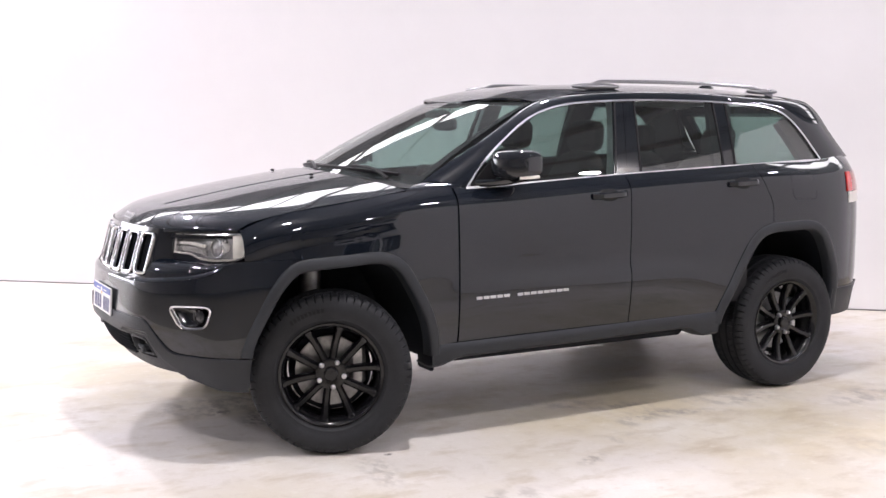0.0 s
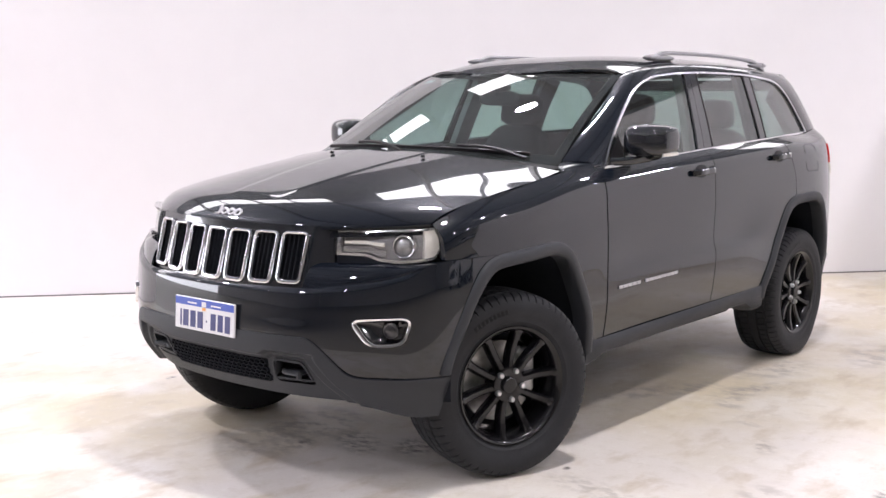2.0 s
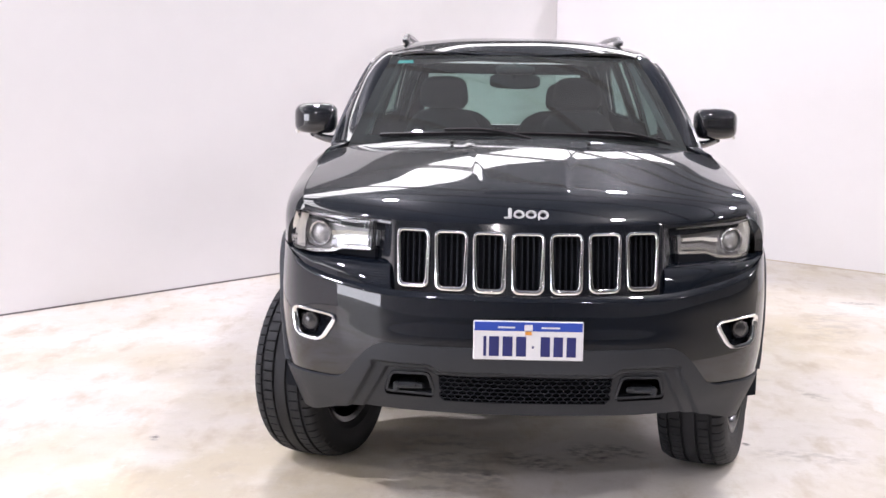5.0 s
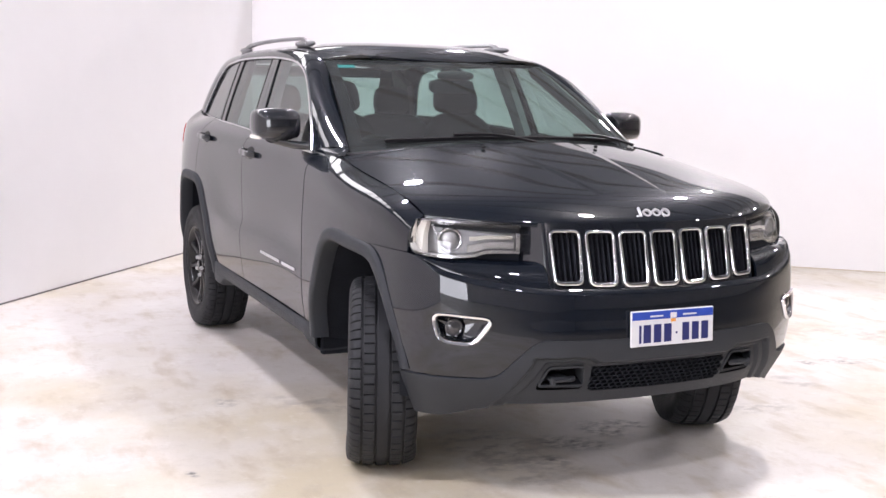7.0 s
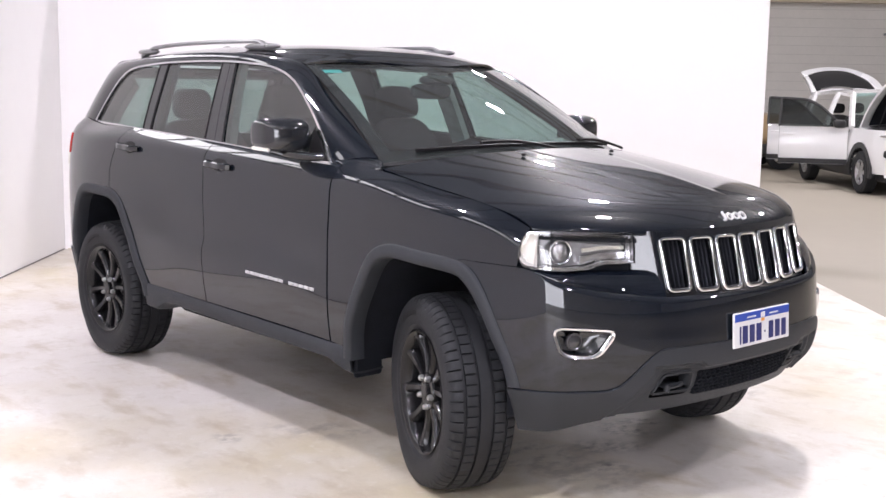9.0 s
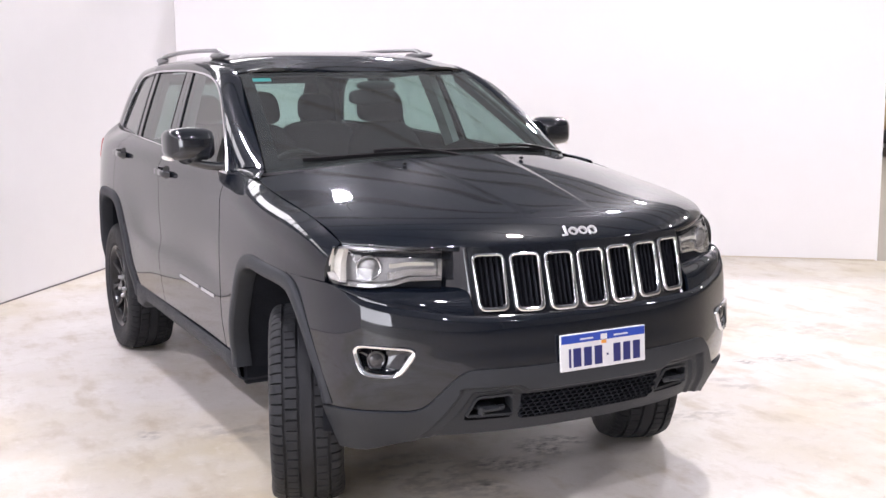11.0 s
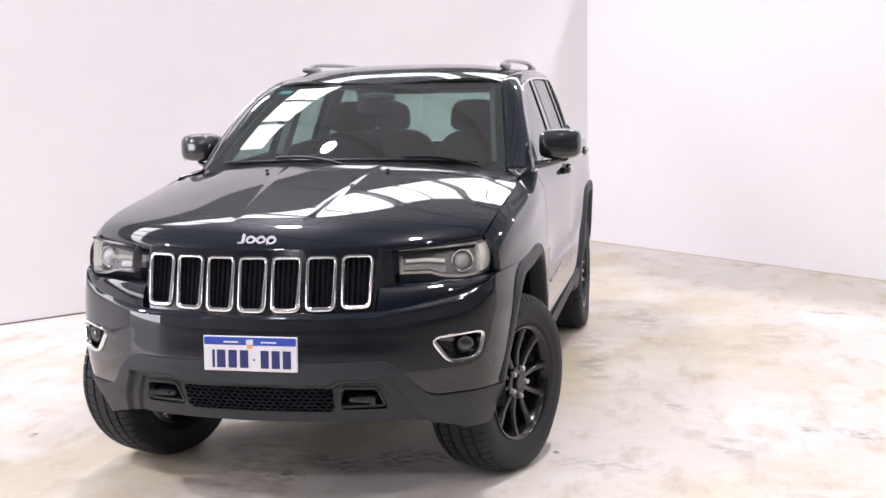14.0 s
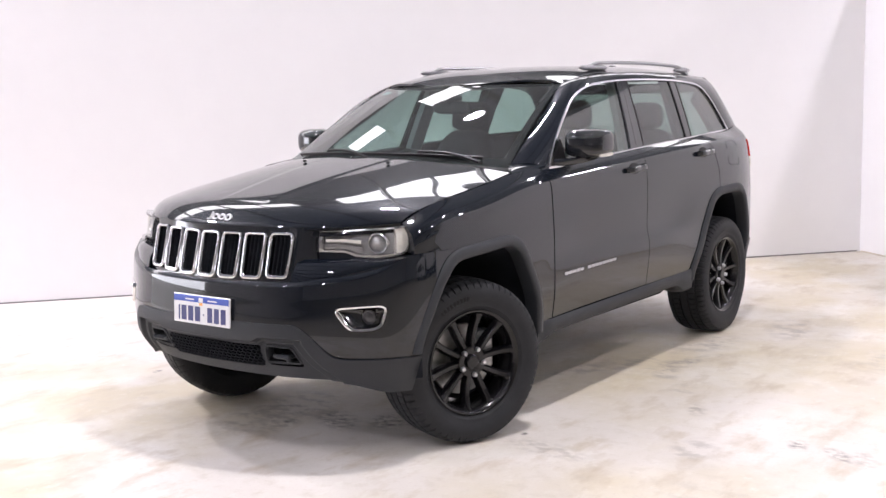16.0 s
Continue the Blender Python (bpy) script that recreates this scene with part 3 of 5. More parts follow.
sheet_part("rear_quarter_panel", panel(lambda s: -3.82, lambda s: min(door_rear_edge(s), -2.646) - GAP if float(np.interp(s, S_FINE, Z_FINE[113])) > 1.0 else -2.745, quarter_bottom, lambda x: 0.997, 80, 50), PAINT)

# dark skin added behind the gaps so they read as black shade, and the doors' cabin side
inner = panel(lambda s: -3.80, lambda s: 0.36, lambda x: max(0, side_s(x, max(arch_z("front", x), arch_z("rear", x), 0.49))), lambda x: 0.985, 150, 12) - np.array((0, 0.030, 0))
sheet_part("gap_backing", inner, TRIM_IN, skirt=0)
cabin = panel(lambda s: -2.62, lambda s: -0.72, lambda x: 0.05, lambda x: 0.985, 30, 10) - np.array((0, 0.075, 0))
sheet_part("door_card", cabin, TRIM_IN, skirt=0)


# ---- wheel-arch flares, liners, sills ----
def flare(path, y_of):
    prof = ((0.006, -0.004), (0.004, 0.009), (-0.003, 0.014), (-0.024, 0.018), (-0.040, 0.017), (-0.048, 0.012), (-0.052, 0.003), (-0.054, -0.06))
    inn = unit(arch_edge(path, 1.0) - path)
    base = np.array([[p[0], y_of(*p), p[1]] for p in path])
    return np.array([[base[i] + np.array((inn[i, 0] * -a, h, inn[i, 1] * -a)) for a, h in prof] for i in range(len(path))])


flare_y = lambda x, z: float(side_at(min(x, 0.45), max(z, 0.5))[1]) - 0.10 * max(0, 0.5 - z)  # noqa: E731
for path in (ARCH_F[int(np.argmax(ARCH_F[:, 1] > 0.505)):], ARCH_R):
    p = flare(path, flare_y)
    part_pair("wheel_arch_flare", lambda sh, sgn: sh.grid(mirrored(p, sgn), out=(0, sgn, 0)), PLASTIC, car, "grey textured wheel-arch trim", sharp=50)
for path, mid in ((ARCH_F, 0), (ARCH_R, -WHEELBASE)):
    edge = arch_edge(path, 0.045)
    ys = (0.90, 0.78, 0.60, 0.42)
    lin = np.array([[(q[0], y, q[1] - (0.02 if y < 0.8 else 0)) for y in ys] for q in edge])
    wall = np.array([[(q[0] + (mid - q[0]) * k, 0.42, q[1] + (0.38 - q[1]) * k) for k in (0, 0.5, 1)] for q in edge])

    def liner(sh, sgn):
        sh.grid(mirrored(lin, sgn))
        sh.grid(mirrored(wall, sgn))

    part_pair("wheel_arch_liner", liner, BLACK, car)

SILL = ((0.935, 0.489), (0.943, 0.478), (0.944, 0.45), (0.935, 0.42), (0.915, 0.408), (0.86, 0.404), (0.76, 0.41))
xs = np.linspace(-0.50, -2.36, 60)
sill = np.array([[(x, y - 0.012 * float(ramp(x, -0.62, -0.5)), z - (0.04 * float(ramp(x, -0.68, -0.52)) + 0.055 * float(ramp(-x, 2.12, 2.26))) * float(ramp(z, 0.47, 0.41)) + 0.011 * max(0, -x - 0.6)) for y, z in SILL] for x in xs])
part_pair("sill_cladding", lambda sh, sgn: sh.grid(mirrored(sill, sgn), out=(0, sgn, 0), skirt=0.01), PLASTIC, car, "grey textured plastic sill cladding")
part_pair("mud_flap", lambda sh, sgn: sh.box((-0.515, sgn * 0.82, 0.405), (0.025, 0.15, 0.12), bevel=0.010), BLACK, car)

# ---- front bumper ----
PLAN = ((0, 0.900, 0.0), (0.2, 0.884, 0.30), (0.38, 0.823, 0.54), (0.52, 0.716, 0.717), (0.66, 0.603, 0.842), (0.80, 0.45, 0.909), (1.0, 0.18, 0.952))
PLAN2 = np.array([(-q, x, -y) for q, x, y in PLAN[:0:-1]] + list(PLAN))
push_x = table([(1.10, -0.13), (0.96, -0.055), (0.90, -0.030), (0.84, -0.017), (0.74, -0.007), (0.65, 0.0), (0.56, -0.010), (0.48, -0.042), (0.42, -0.085), (0.30, -0.165)])
push_y = table([(1.10, -0.02), (0.96, -0.010), (0.90, -0.006), (0.84, -0.002), (0.74, 0.0), (0.65, -0.002), (0.56, -0.008), (0.50, -0.018), (0.42, -0.045), (0.30, -0.09)])


def fascia(q, z):
    q, z = np.broadcast_arrays(np.asarray(q, float), np.asarray(z, float))
    b = cardinal(PLAN2[:, 0], q.ravel()) @ PLAN2[:, 1:]
    a = np.abs(q.ravel())
    px, py = push_x(z.ravel()), push_y(z.ravel())
    x = b[:, 0] + px * (1 - 0.75 * ramp(a, 0.3, 0.85))
    y = b[:, 1] + np.sign(q.ravel()) * py * ramp(a, 0.25, 0.6)
    return np.stack([x, y, z.ravel()], 1).reshape(*q.shape, 3)


Q_FINE = np.linspace(0, 1, 401)


def fascia_y(y, z, lift=0.0):
    """The bumper's place at width y and height z, raised off the surface."""
    t = fascia(Q_FINE, np.full(401, z))
    k = min(401, int(np.argmax(t[:, 1])) + 1)
    q = float(np.interp(abs(y), t[:k, 1], Q_FINE[:k])) * (1 if y >= 0 else -1)
    p = fascia(q, z)
    n = unit(np.cross(fascia(q + 0.004, z) - fascia(q - 0.004, z), fascia(q, z + 0.004) - fascia(q, z - 0.004)))
    if n[0] < 0:
        n = -n
    return p + n * lift, n


def soft_line(pairs, width=0.03):
    p = np.array(pairs, float)
    return lambda q: np.mean([np.interp(np.abs(q) + d, p[:, 0], p[:, 1]) for d in np.linspace(-width, width, 9)], axis=0)


lip_line = soft_line([(0, 0.852), (0.33, 0.856), (0.38, 0.862), (0.52, 0.885), (0.66, 0.92), (0.74, 0.955), (0.78, 0.960), (1, 0.960)])
clad_line = soft_line([(0, 0.672), (0.35, 0.675), (0.375, 0.665), (0.405, 0.628), (0.465, 0.528), (0.50, 0.514), (0.70, 0.508), (1, 0.498)], 0.016)
base_line = soft_line([(0, 0.400), (0.3, 0.404), (0.42, 0.402), (0.52, 0.385), (0.66, 0.345), (0.8, 0.335), (1, 0.335)])
FOG = rounded([(0.846, 0.756), (0.664, 0.746), (0.727, 0.645), (0.826, 0.650)], 0.035)
FOG_HOLE = [tuple(v) for v in rounded([(0.838, 0.749), (0.672, 0.740), (0.733, 0.653), (0.820, 0.658)], 0.03)]


def end_q(z):
    """Where the bumper meets the arch."""
    x = float(np.interp(z, ARCH_F[:45, 1], ARCH_F[:45, 0])) - 0.025 - 0.03 * float(ramp(-z, -0.53, -0.50))
    t = fascia(Q_FINE, np.full(401, z))[:, 0]
    return float(np.interp(-x, -t, Q_FINE))


END = np.array([(z, end_q(z)) for z in np.linspace(0.33, 0.965, 40)])


def fascia_sheet(low, high, nu, nv, shift=None):
    a, v = np.meshgrid(np.linspace(-1, 1, nu), np.linspace(0, 1, nv), indexing="ij")
    q = a * 0.9
    for _ in range(6):
        z = low(q) + (high(q) - low(q)) * v
        q = a * np.interp(z, END[:, 0], END[:, 1])
    p = fascia(q, z)
    if shift is not None:
        p = p + shift(p)
    return p


def in_fog(c):
    return c[0] > 0.5 and inside(FOG_HOLE, abs(c[1]), c[2])


def lip_roll(p):
    """The top edge of the bumper turned back in a small radius."""
    drop = p[:, -1:, 2] - p[:, :, 2]
    back = unit(np.stack([p[..., 0] + 0.35, p[..., 1] * 0.8, 0 * drop], -1))
    return -back * (0.017 * np.clip(1 - drop / 0.022, 0, 1) ** 2 * (1 - ramp(np.abs(p[..., 1]), 0.80, 0.865)))[..., None]


bumper = Shape().grid(fascia_sheet(lambda q: clad_line(q) - 0.004, lip_line, 300, 84, lip_roll), out=(1, 0, 0), skirt=0.035, hole=in_fog).done("bumper_cover", PAINT, car)

MESH_HOLE = [(-0.292, 0.464), (-0.300, 0.566), (0.300, 0.566), (0.292, 0.464)]
HOOK_HOLE = [tuple(v) for v in rounded([(0.318, 0.466), (0.500, 0.470), (0.478, 0.556), (0.340, 0.560)], 0.02)]


def duct_depth(c):
    edge = 0.640 - 0.5 * max(0.0, c[2] - 0.395) if c[2] < 0.59 else 0.545
    roof_at = 0.588 + 0.024 * float(ramp(abs(c[1]), 0.285, 0.345))
    across = float(ramp(edge - abs(c[1]), 0.0, 0.024))
    inner = float(ramp(edge - 0.055 - abs(c[1]), 0.0, 0.014)) * float(ramp(roof_at - 0.022 - c[2], 0.0, 0.012))
    return across * float(ramp(roof_at - c[2], 0.0, 0.014)) * (0.62 + 0.38 * inner)


def clad_shift(p):
    out = np.zeros_like(p)
    for i in range(p.shape[0]):
        for j in range(p.shape[1]):
            out[i, j, 0] = 0.008 - 0.042 * duct_depth(p[i, j])
            out[i, j, 1] = 0.005 * np.sign(p[i, j, 1]) * float(ramp(abs(p[i, j, 1]), 0.5, 0.7))
    return out


def in_duct(c):
    return inside(MESH_HOLE, c[1], c[2]) or inside(HOOK_HOLE, abs(c[1]), c[2])


cladding = Shape().grid(fascia_sheet(base_line, clad_line, 340, 72, clad_shift), out=(1, 0, 0), skirt=0.03, hole=in_duct).done("bumper_cladding", PLASTIC, car, "dark grey textured lower bumper")
xs = np.linspace(-0.68, 0.68, 24)
back = np.array([[(0.74 - 0.26 * y * y, y, z) for z in (0.415, 0.48, 0.60)] for y in xs])
Shape().grid(back).done("duct_backing", BLACK, car)
Shape().grid(np.array([[(x, y, 0.425) for x in (0.74 - 0.26 * y * y, 0.5, 0.2)] for y in xs])).done("splash_tray", BLACK, car)

# honeycomb intake
sh = Shape()
R = 0.0150
for row in range(8):
    for col in range(-12, 13):
        y0, z0 = (col + 0.5 * (row % 2)) * R * 1.80, 0.468 + row * R * 1.06
        if abs(y0) > 0.296:
            continue
        ring = []
        for k in range(6):
            a = math.pi / 6 + k * math.pi / 3
            ring.append((0.0, y0 + R * math.cos(a) * 1.03, min(0.566, max(0.462, z0 + R * 0.70 * math.sin(a)))))
        ring = np.array([(fascia(0, c[2])[0] - 0.25 * c[1] ** 2 - 0.020, c[1], c[2]) for c in ring])
        sh.sweep(ring, (1, 0, 0), ((-0.0018, -0.012), (0.0018, -0.012), (0.0018, 0.004), (-0.0018, 0.004)), closed=True)
sh.done("intake_mesh", BLACK, car, "black honeycomb intake mesh")


def hook(sh, sgn):
    sh.box((0.775, sgn * 0.415, 0.515), (0.10, 0.075, 0.016), bevel=0.006)
    sh.box((0.812, sgn * 0.450, 0.512), (0.022, 0.022, 0.034), bevel=0.006)
    sh.box((0.812, sgn * 0.400, 0.515), (0.014, 0.09, 0.022), bevel=0.006)


part_pair("tow_hook", hook, PLASTIC, car, "black steel tow hook")


def pocket(sh, sgn):
    ring = rounded([(0.318, 0.466), (0.500, 0.470), (0.478, 0.556), (0.340, 0.560)], 0.02)
    path = np.array([np.array(fascia_y(sgn * y, z, -0.030)[0]) for y, z in ring])
    sh.sweep(path, (1, 0, 0), ((-0.006, 0.0), (-0.004, 0.005), (0.004, 0.005), (0.006, 0.0), (0.006, -0.05), (0.002, -0.05)), closed=True)


part_pair("hook_surround", pocket, PLASTIC, car)


def fog_ring(sh, sgn):
    path, nrm = zip(*[fascia_y(sgn * y, z, 0.002) for y, z in FOG])
    path, nrm = np.array(path), np.array(nrm)
    side_v = unit(np.cross(unit(np.roll(path, -1, 0) - np.roll(path, 1, 0)), nrm))
    mid = path.mean(0)
    side_v *= np.sign(np.sum((mid - path) * side_v, 1, keepdims=True))
    wide = np.array([0.009 + 0.006 * float(ramp(0.745 - y, 0.0, 0.05)) * float(ramp(0.74 - z, 0.0, 0.02)) for y, z in FOG])
    prof = ((-0.55, -0.004), (-0.55, 0.005), (-0.2, 0.009), (0.5, 0.007), (1.0, 0.0), (1.0, -0.012))
    sh.grid(np.array([[path[i] + side_v[i] * wide[i] * a + nrm[i] * b for a, b in prof] for i in range(len(path))]), loop=True)


def fog_well(sh, sgn):
    a = np.array([fascia_y(sgn * y, z, 0.0)[0] for y, z in FOG])
    c = a.mean(0)
    rows = [a, a + (c - a) * 0.10 - np.array((0.030, 0, 0)), a + (c - a) * 0.35 - np.array((0.045, 0, 0)), a * 0 + c - np.array((0.045, 0, 0))]
    sh.grid(np.stack(rows, 1), loop=True)


part_pair("fog_lamp_bezel", fog_ring, CHROME, car, "chrome fog lamp surround", sharp=60)
part_pair("fog_lamp_well", fog_well, GLOSS, car)


def fog_lamp(sh, sgn):
    c = fascia_y(sgn * 0.775, 0.703, 0.0)[0] - np.array((0.035, 0, 0))
    d = unit(np.array((1, sgn * 0.35, 0)))
    m = Vector(d).to_track_quat("Y", "Z").to_matrix().to_4x4()
    lo = Shape().turn(((0.0, 0.034), (0.012, 0.033), (0.016, 0.029), (0.014, 0.024), (0.018, 0.016), (0.020, 0.0)), 24)
    sh.add([tuple(c + np.array(m @ Vector(v))) for v in lo.v], lo.f)


part_pair("fog_lamp", fog_lamp, LENS_DARK, car)

# ---- grille ----
SLOTS = [k * 0.1318 for k in range(-3, 4)]


def grille_x(y, z):
    y = abs(y)
    return 0.862 - 0.27 * (z - 0.865) - 0.34 * y * y - 0.085 * min(1.0, max(0.0, (y - 0.468) / 0.075)) - 0.6 * max(0, y - 0.52) - 0.9 * max(0, y - 0.52) ** 2


def slot_ring(y0, grow=0.0, k=5):
    w0, w1 = 0.0535 + grow - 0.006, 0.0535 + grow
    lift = 0.010 * (abs(y0) / 0.4) ** 2
    return rounded([(y0 - w0, 0.862 - grow + lift), (y0 + w0, 0.862 - grow + lift), (y0 + w1, 1.056 + grow + lift * 0.4), (y0 - w1, 1.056 + grow + lift * 0.4)], 0.022, k)


HOLES = [[tuple(v) for v in slot_ring(y, -0.005)] for y in SLOTS]


def in_slot(c):
    return any(inside(h, c[1], c[2]) for h in HOLES)


ys, zs = np.linspace(-0.60, 0.60, 180), np.linspace(0.842, 1.088, 38)
black = np.array([[(grille_x(y, z), y, z) for z in zs] for y in ys])
grille = Shape().grid(black, out=(1, 0, 0), hole=in_slot).done("grille_panel", GLOSS, car, "gloss black grille panel with seven chrome slots")
for y0 in SLOTS:
    ring = slot_ring(y0, 0.0, 6)
    path = np.array([(grille_x(y, z) + 0.003, y, z) for y, z in ring])
    thick = 0.0065 + 0.004 * np.array([float(ramp(z, 0.90, 0.87)) for _, z in ring])
    tan = unit(np.roll(path, -1, 0) - np.roll(path, 1, 0))
    nrm = unit(np.array([(1, 0.68 * y, 0.27) for y, z in ring]))
    sid = unit(np.cross(tan, nrm))
    prof = ((-1, -0.4), (-1, 0.5), (-0.45, 1.05), (0.45, 1.05), (1, 0.5), (1, -0.4))
    p = np.array([[path[i] + thick[i] * a * sid[i] + 0.010 * b * nrm[i] for a, b in prof] for i in range(len(ring))])
    chrome = Shape().grid(np.concatenate([p, p[:, :1]], 1), loop=True).done("slot_bezel", CHROME, grille, "chrome slot surround", sharp=60)
    bars = Shape()
    for k in range(5):
        y = y0 + (k - 2) * 0.0205
        zz = np.linspace(0.868, 1.052, 6)
        bars.sweep(np.array([(grille_x(y, z) - 0.024, y, z) for z in zz]), (1, 0, 0), ((-0.0035, -0.010), (-0.0035, 0.008), (0, 0.012), (0.0035, 0.008), (0.0035, -0.010)))
    bars.done("slot_louvre", BLACK, grille)
Shape().grid(np.array([[(grille_x(min(0.46, abs(y)), z) - 0.05, y, z) for z in np.linspace(0.84, 1.08, 6)] for y in np.linspace(-0.5, 0.5, 30)])).done("radiator_backing", BLACK, grille)

# ---- headlights ----
LAMP_PLAN = curve([(0.672, 0.532), (0.625, 0.628), (0.568, 0.722), (0.508, 0.802), (0.448, 0.858)], 60)
lamp_top = soft_line([(0, 1.070), (0.5, 1.077), (1, 1.083)])
lamp_low = soft_line([(0, 0.979), (0.30, 0.976), (0.42, 0.958), (0.62, 0.951), (0.90, 0.957), (0.96, 0.964), (1.0, 1.005)], 0.02)


def lamp_sheet(inset, nu=60, nv=14, a0=0.0, a1=1.0, lo=0.0, hi=1.0):
    out = np.zeros((nu, nv, 3))
    for i, a in enumerate(np.linspace(a0, a1, nu)):
        px, py = cardinal(np.linspace(0, 1, 60), [a])[0] @ LAMP_PLAN
        b0, b1 = float(lamp_low(a)), float(lamp_top(a))
        for j, t in enumerate(np.linspace(lo, hi, nv)):
            z = b0 + (b1 - b0) * t
            f = (0.020 * (1.07 - z) / 0.1 + 0.006 * 4 * t * (1 - t)) * (1 - float(ramp(a, 0.72, 1.0))) - 0.012 * (1 - t) * float(ramp(a, 0.8, 1.0)) - inset
            out[i, j] = (px + f * 0.85, py + f * 0.5 - 0.30 * max(0.0, z - 1.03) * float(ramp(a, 0.6, 1.0)), z)
    return out


lamp_glass = part_pair("headlight", lambda sh, sgn: sh.grid(mirrored(lamp_sheet(-0.004), sgn), out=(1, 0, 0), skirt=0.03), LAMP_CLEAR, car, "clear headlight with projector lens and daytime strip")
for sgn, lens in zip((1, -1), lamp_glass):
    lens.visible_shadow = False
    Shape().grid(mirrored(lamp_sheet(0.045, a0=0.02, a1=0.97, lo=0.05, hi=0.95), sgn)).done("reflector", LAMP_GREY, lens)
    Shape().grid(mirrored(lamp_sheet(0.006, a0=0.0, a1=0.985, lo=0.0, hi=0.085, nv=4), sgn), skirt=0.035).done("lower_bezel", LAMP_SILVER, lens)
    Shape().grid(mirrored(lamp_sheet(0.008, a0=0.0, a1=0.985, lo=0.93, hi=1.0, nv=4), sgn), skirt=0.035).done("upper_bezel", LAMP_SILVER, lens)
    Shape().grid(mirrored(lamp_sheet(0.012, a0=0.86, a1=0.985, lo=0.06, hi=0.95, nv=8), sgn), skirt=0.03).done("side_marker", LAMP_WHITE, lens)
    Shape().grid(mirrored(lamp_sheet(0.010, a0=0.0, a1=0.035, lo=0.06, hi=0.95, nv=8), sgn), skirt=0.035).done("inner_bezel", LAMP_SILVER, lens)
    Shape().grid(mirrored(lamp_sheet(0.018, a0=0.07, a1=0.46, lo=0.46, hi=0.58, nv=5), sgn), skirt=0.02).done("daytime_strip", LAMP_WHITE, lens)
    Shape().grid(mirrored(lamp_sheet(0.030, a0=0.05, a1=0.48, lo=0.12, hi=0.34, nv=5), sgn), skirt=0.02).done("indicator_strip", LAMP_SILVER, lens)
    px, py = cardinal(np.linspace(0, 1, 60), [0.66])[0] @ LAMP_PLAN
    c = np.array((px - 0.012, sgn * (py - 0.010), 1.012))
    m = Vector((0.9, sgn * 0.35, 0)).to_track_quat("Y", "Z").to_matrix().to_4x4()
    for nm, prof, mt in (("projector_ring", ((-0.03, 0.047), (0.012, 0.046), (0.016, 0.043), (0.014, 0.039), (-0.02, 0.036)), LAMP_SILVER), ("projector_lens", ((-0.012, 0.038), (0.0, 0.036), (0.012, 0.028), (0.018, 0.016), (0.021, 0.0)), STEEL)):
        lo = Shape().turn(prof, 32)
        Shape().add([tuple(c + np.array(m @ Vector(v))) for v in lo.v], lo.f).done(nm, mt, lens)

# body-coloured shelf between each headlight and the bumper, and the lamp's black foot
SHELF_Y = fascia(Q_FINE, np.full(401, 0.89))[:330, 1]


def shelf(sh, sgn):
    rows = []
    for a in np.linspace(-0.10, 1.0, 40):
        px, py = cardinal(np.linspace(0, 1, 60), [max(a, 0)])[0] @ LAMP_PLAN
        if a < 0:
            px, py = px - a * 0.35, py + a * 0.72
        zt = min(0.947 + 0.006 * max(0, a), float(lamp_low(max(a, 0))) - 0.006) if a < 0.93 else 0.953
        top_p = np.array((px + 0.020 + 0.012, py + 0.012, zt))
        q_at = float(np.interp(py + 0.015, SHELF_Y, Q_FINE[:SHELF_Y.size]))
        zb = float(lip_line(q_at)) - 0.014
        low_p = fascia_y(py + 0.015, zb, -0.016)[0]
        row = []
        for t in np.linspace(0, 1, 9):
            k = ramp(t, 0.0, 1.0) * 0.35 + t * 0.65
            q = low_p * (1 - t) + top_p * t
            row.append(q + np.array((0.022, 0.010, 0.008)) * 4 * t * (1 - t) * (0.4 + 0.6 * k))
        rows.append([np.array((top_p[0] - 0.05, top_p[1] - 0.02, top_p[2] - 0.001))] + row[::-1])
    sh.grid(mirrored(np.array(rows), sgn), out=(1, 0, 0.3), skirt=0.01)


part_pair("headlight_shelf", shelf, PAINT, car, sharp=50)


def lamp_foot(sh, sgn):
    p = lamp_sheet(0.004, 30, 5, 0.0, 0.62)
    for i, a in enumerate(np.linspace(0.0, 0.62, 30)):
        hi, lo_z = float(lamp_low(a)) - 0.001, 0.944
        for j, t in enumerate(np.linspace(0, 1, 5)):
            p[i, j] = p[i, 0] * np.array((1, 1, 0)) + np.array((0, 0, lo_z + (max(hi, lo_z + 0.002) - lo_z) * t))
    sh.grid(mirrored(p, sgn), out=(1, 0, 0), skirt=0.03)


for sgn, lens in zip((1, -1), lamp_glass):
    foot_sh = Shape()
    lamp_foot(foot_sh, sgn)
    foot_sh.done("lamp_foot", BLACK, lens)

# ---- bonnet ----
H_U = (0, 0.05, 0.12, 0.20, 0.32, 0.45, 0.65, 0.82, 1.0)
H_MID = np.array(((0.796, 1.068), (0.790, 1.088), (0.752, 1.119), (0.690, 1.153), (0.58, 1.187), (0.43, 1.218), (0.20, 1.262), (0.0, 1.295), (-0.22, 1.328)))
H_EDGE = np.array(((0.463, 0.820, 1.086), (0.461, 0.823, 1.096), (0.442, 0.830, 1.112), (0.395, 0.838, 1.134), (0.285, 0.8455, 1.160), (0.17, 0.849, 1.180), (-0.03, 0.8515, 1.207), (-0.2, 0.8535, 1.230), (-0.40, 0.838, 1.258)))


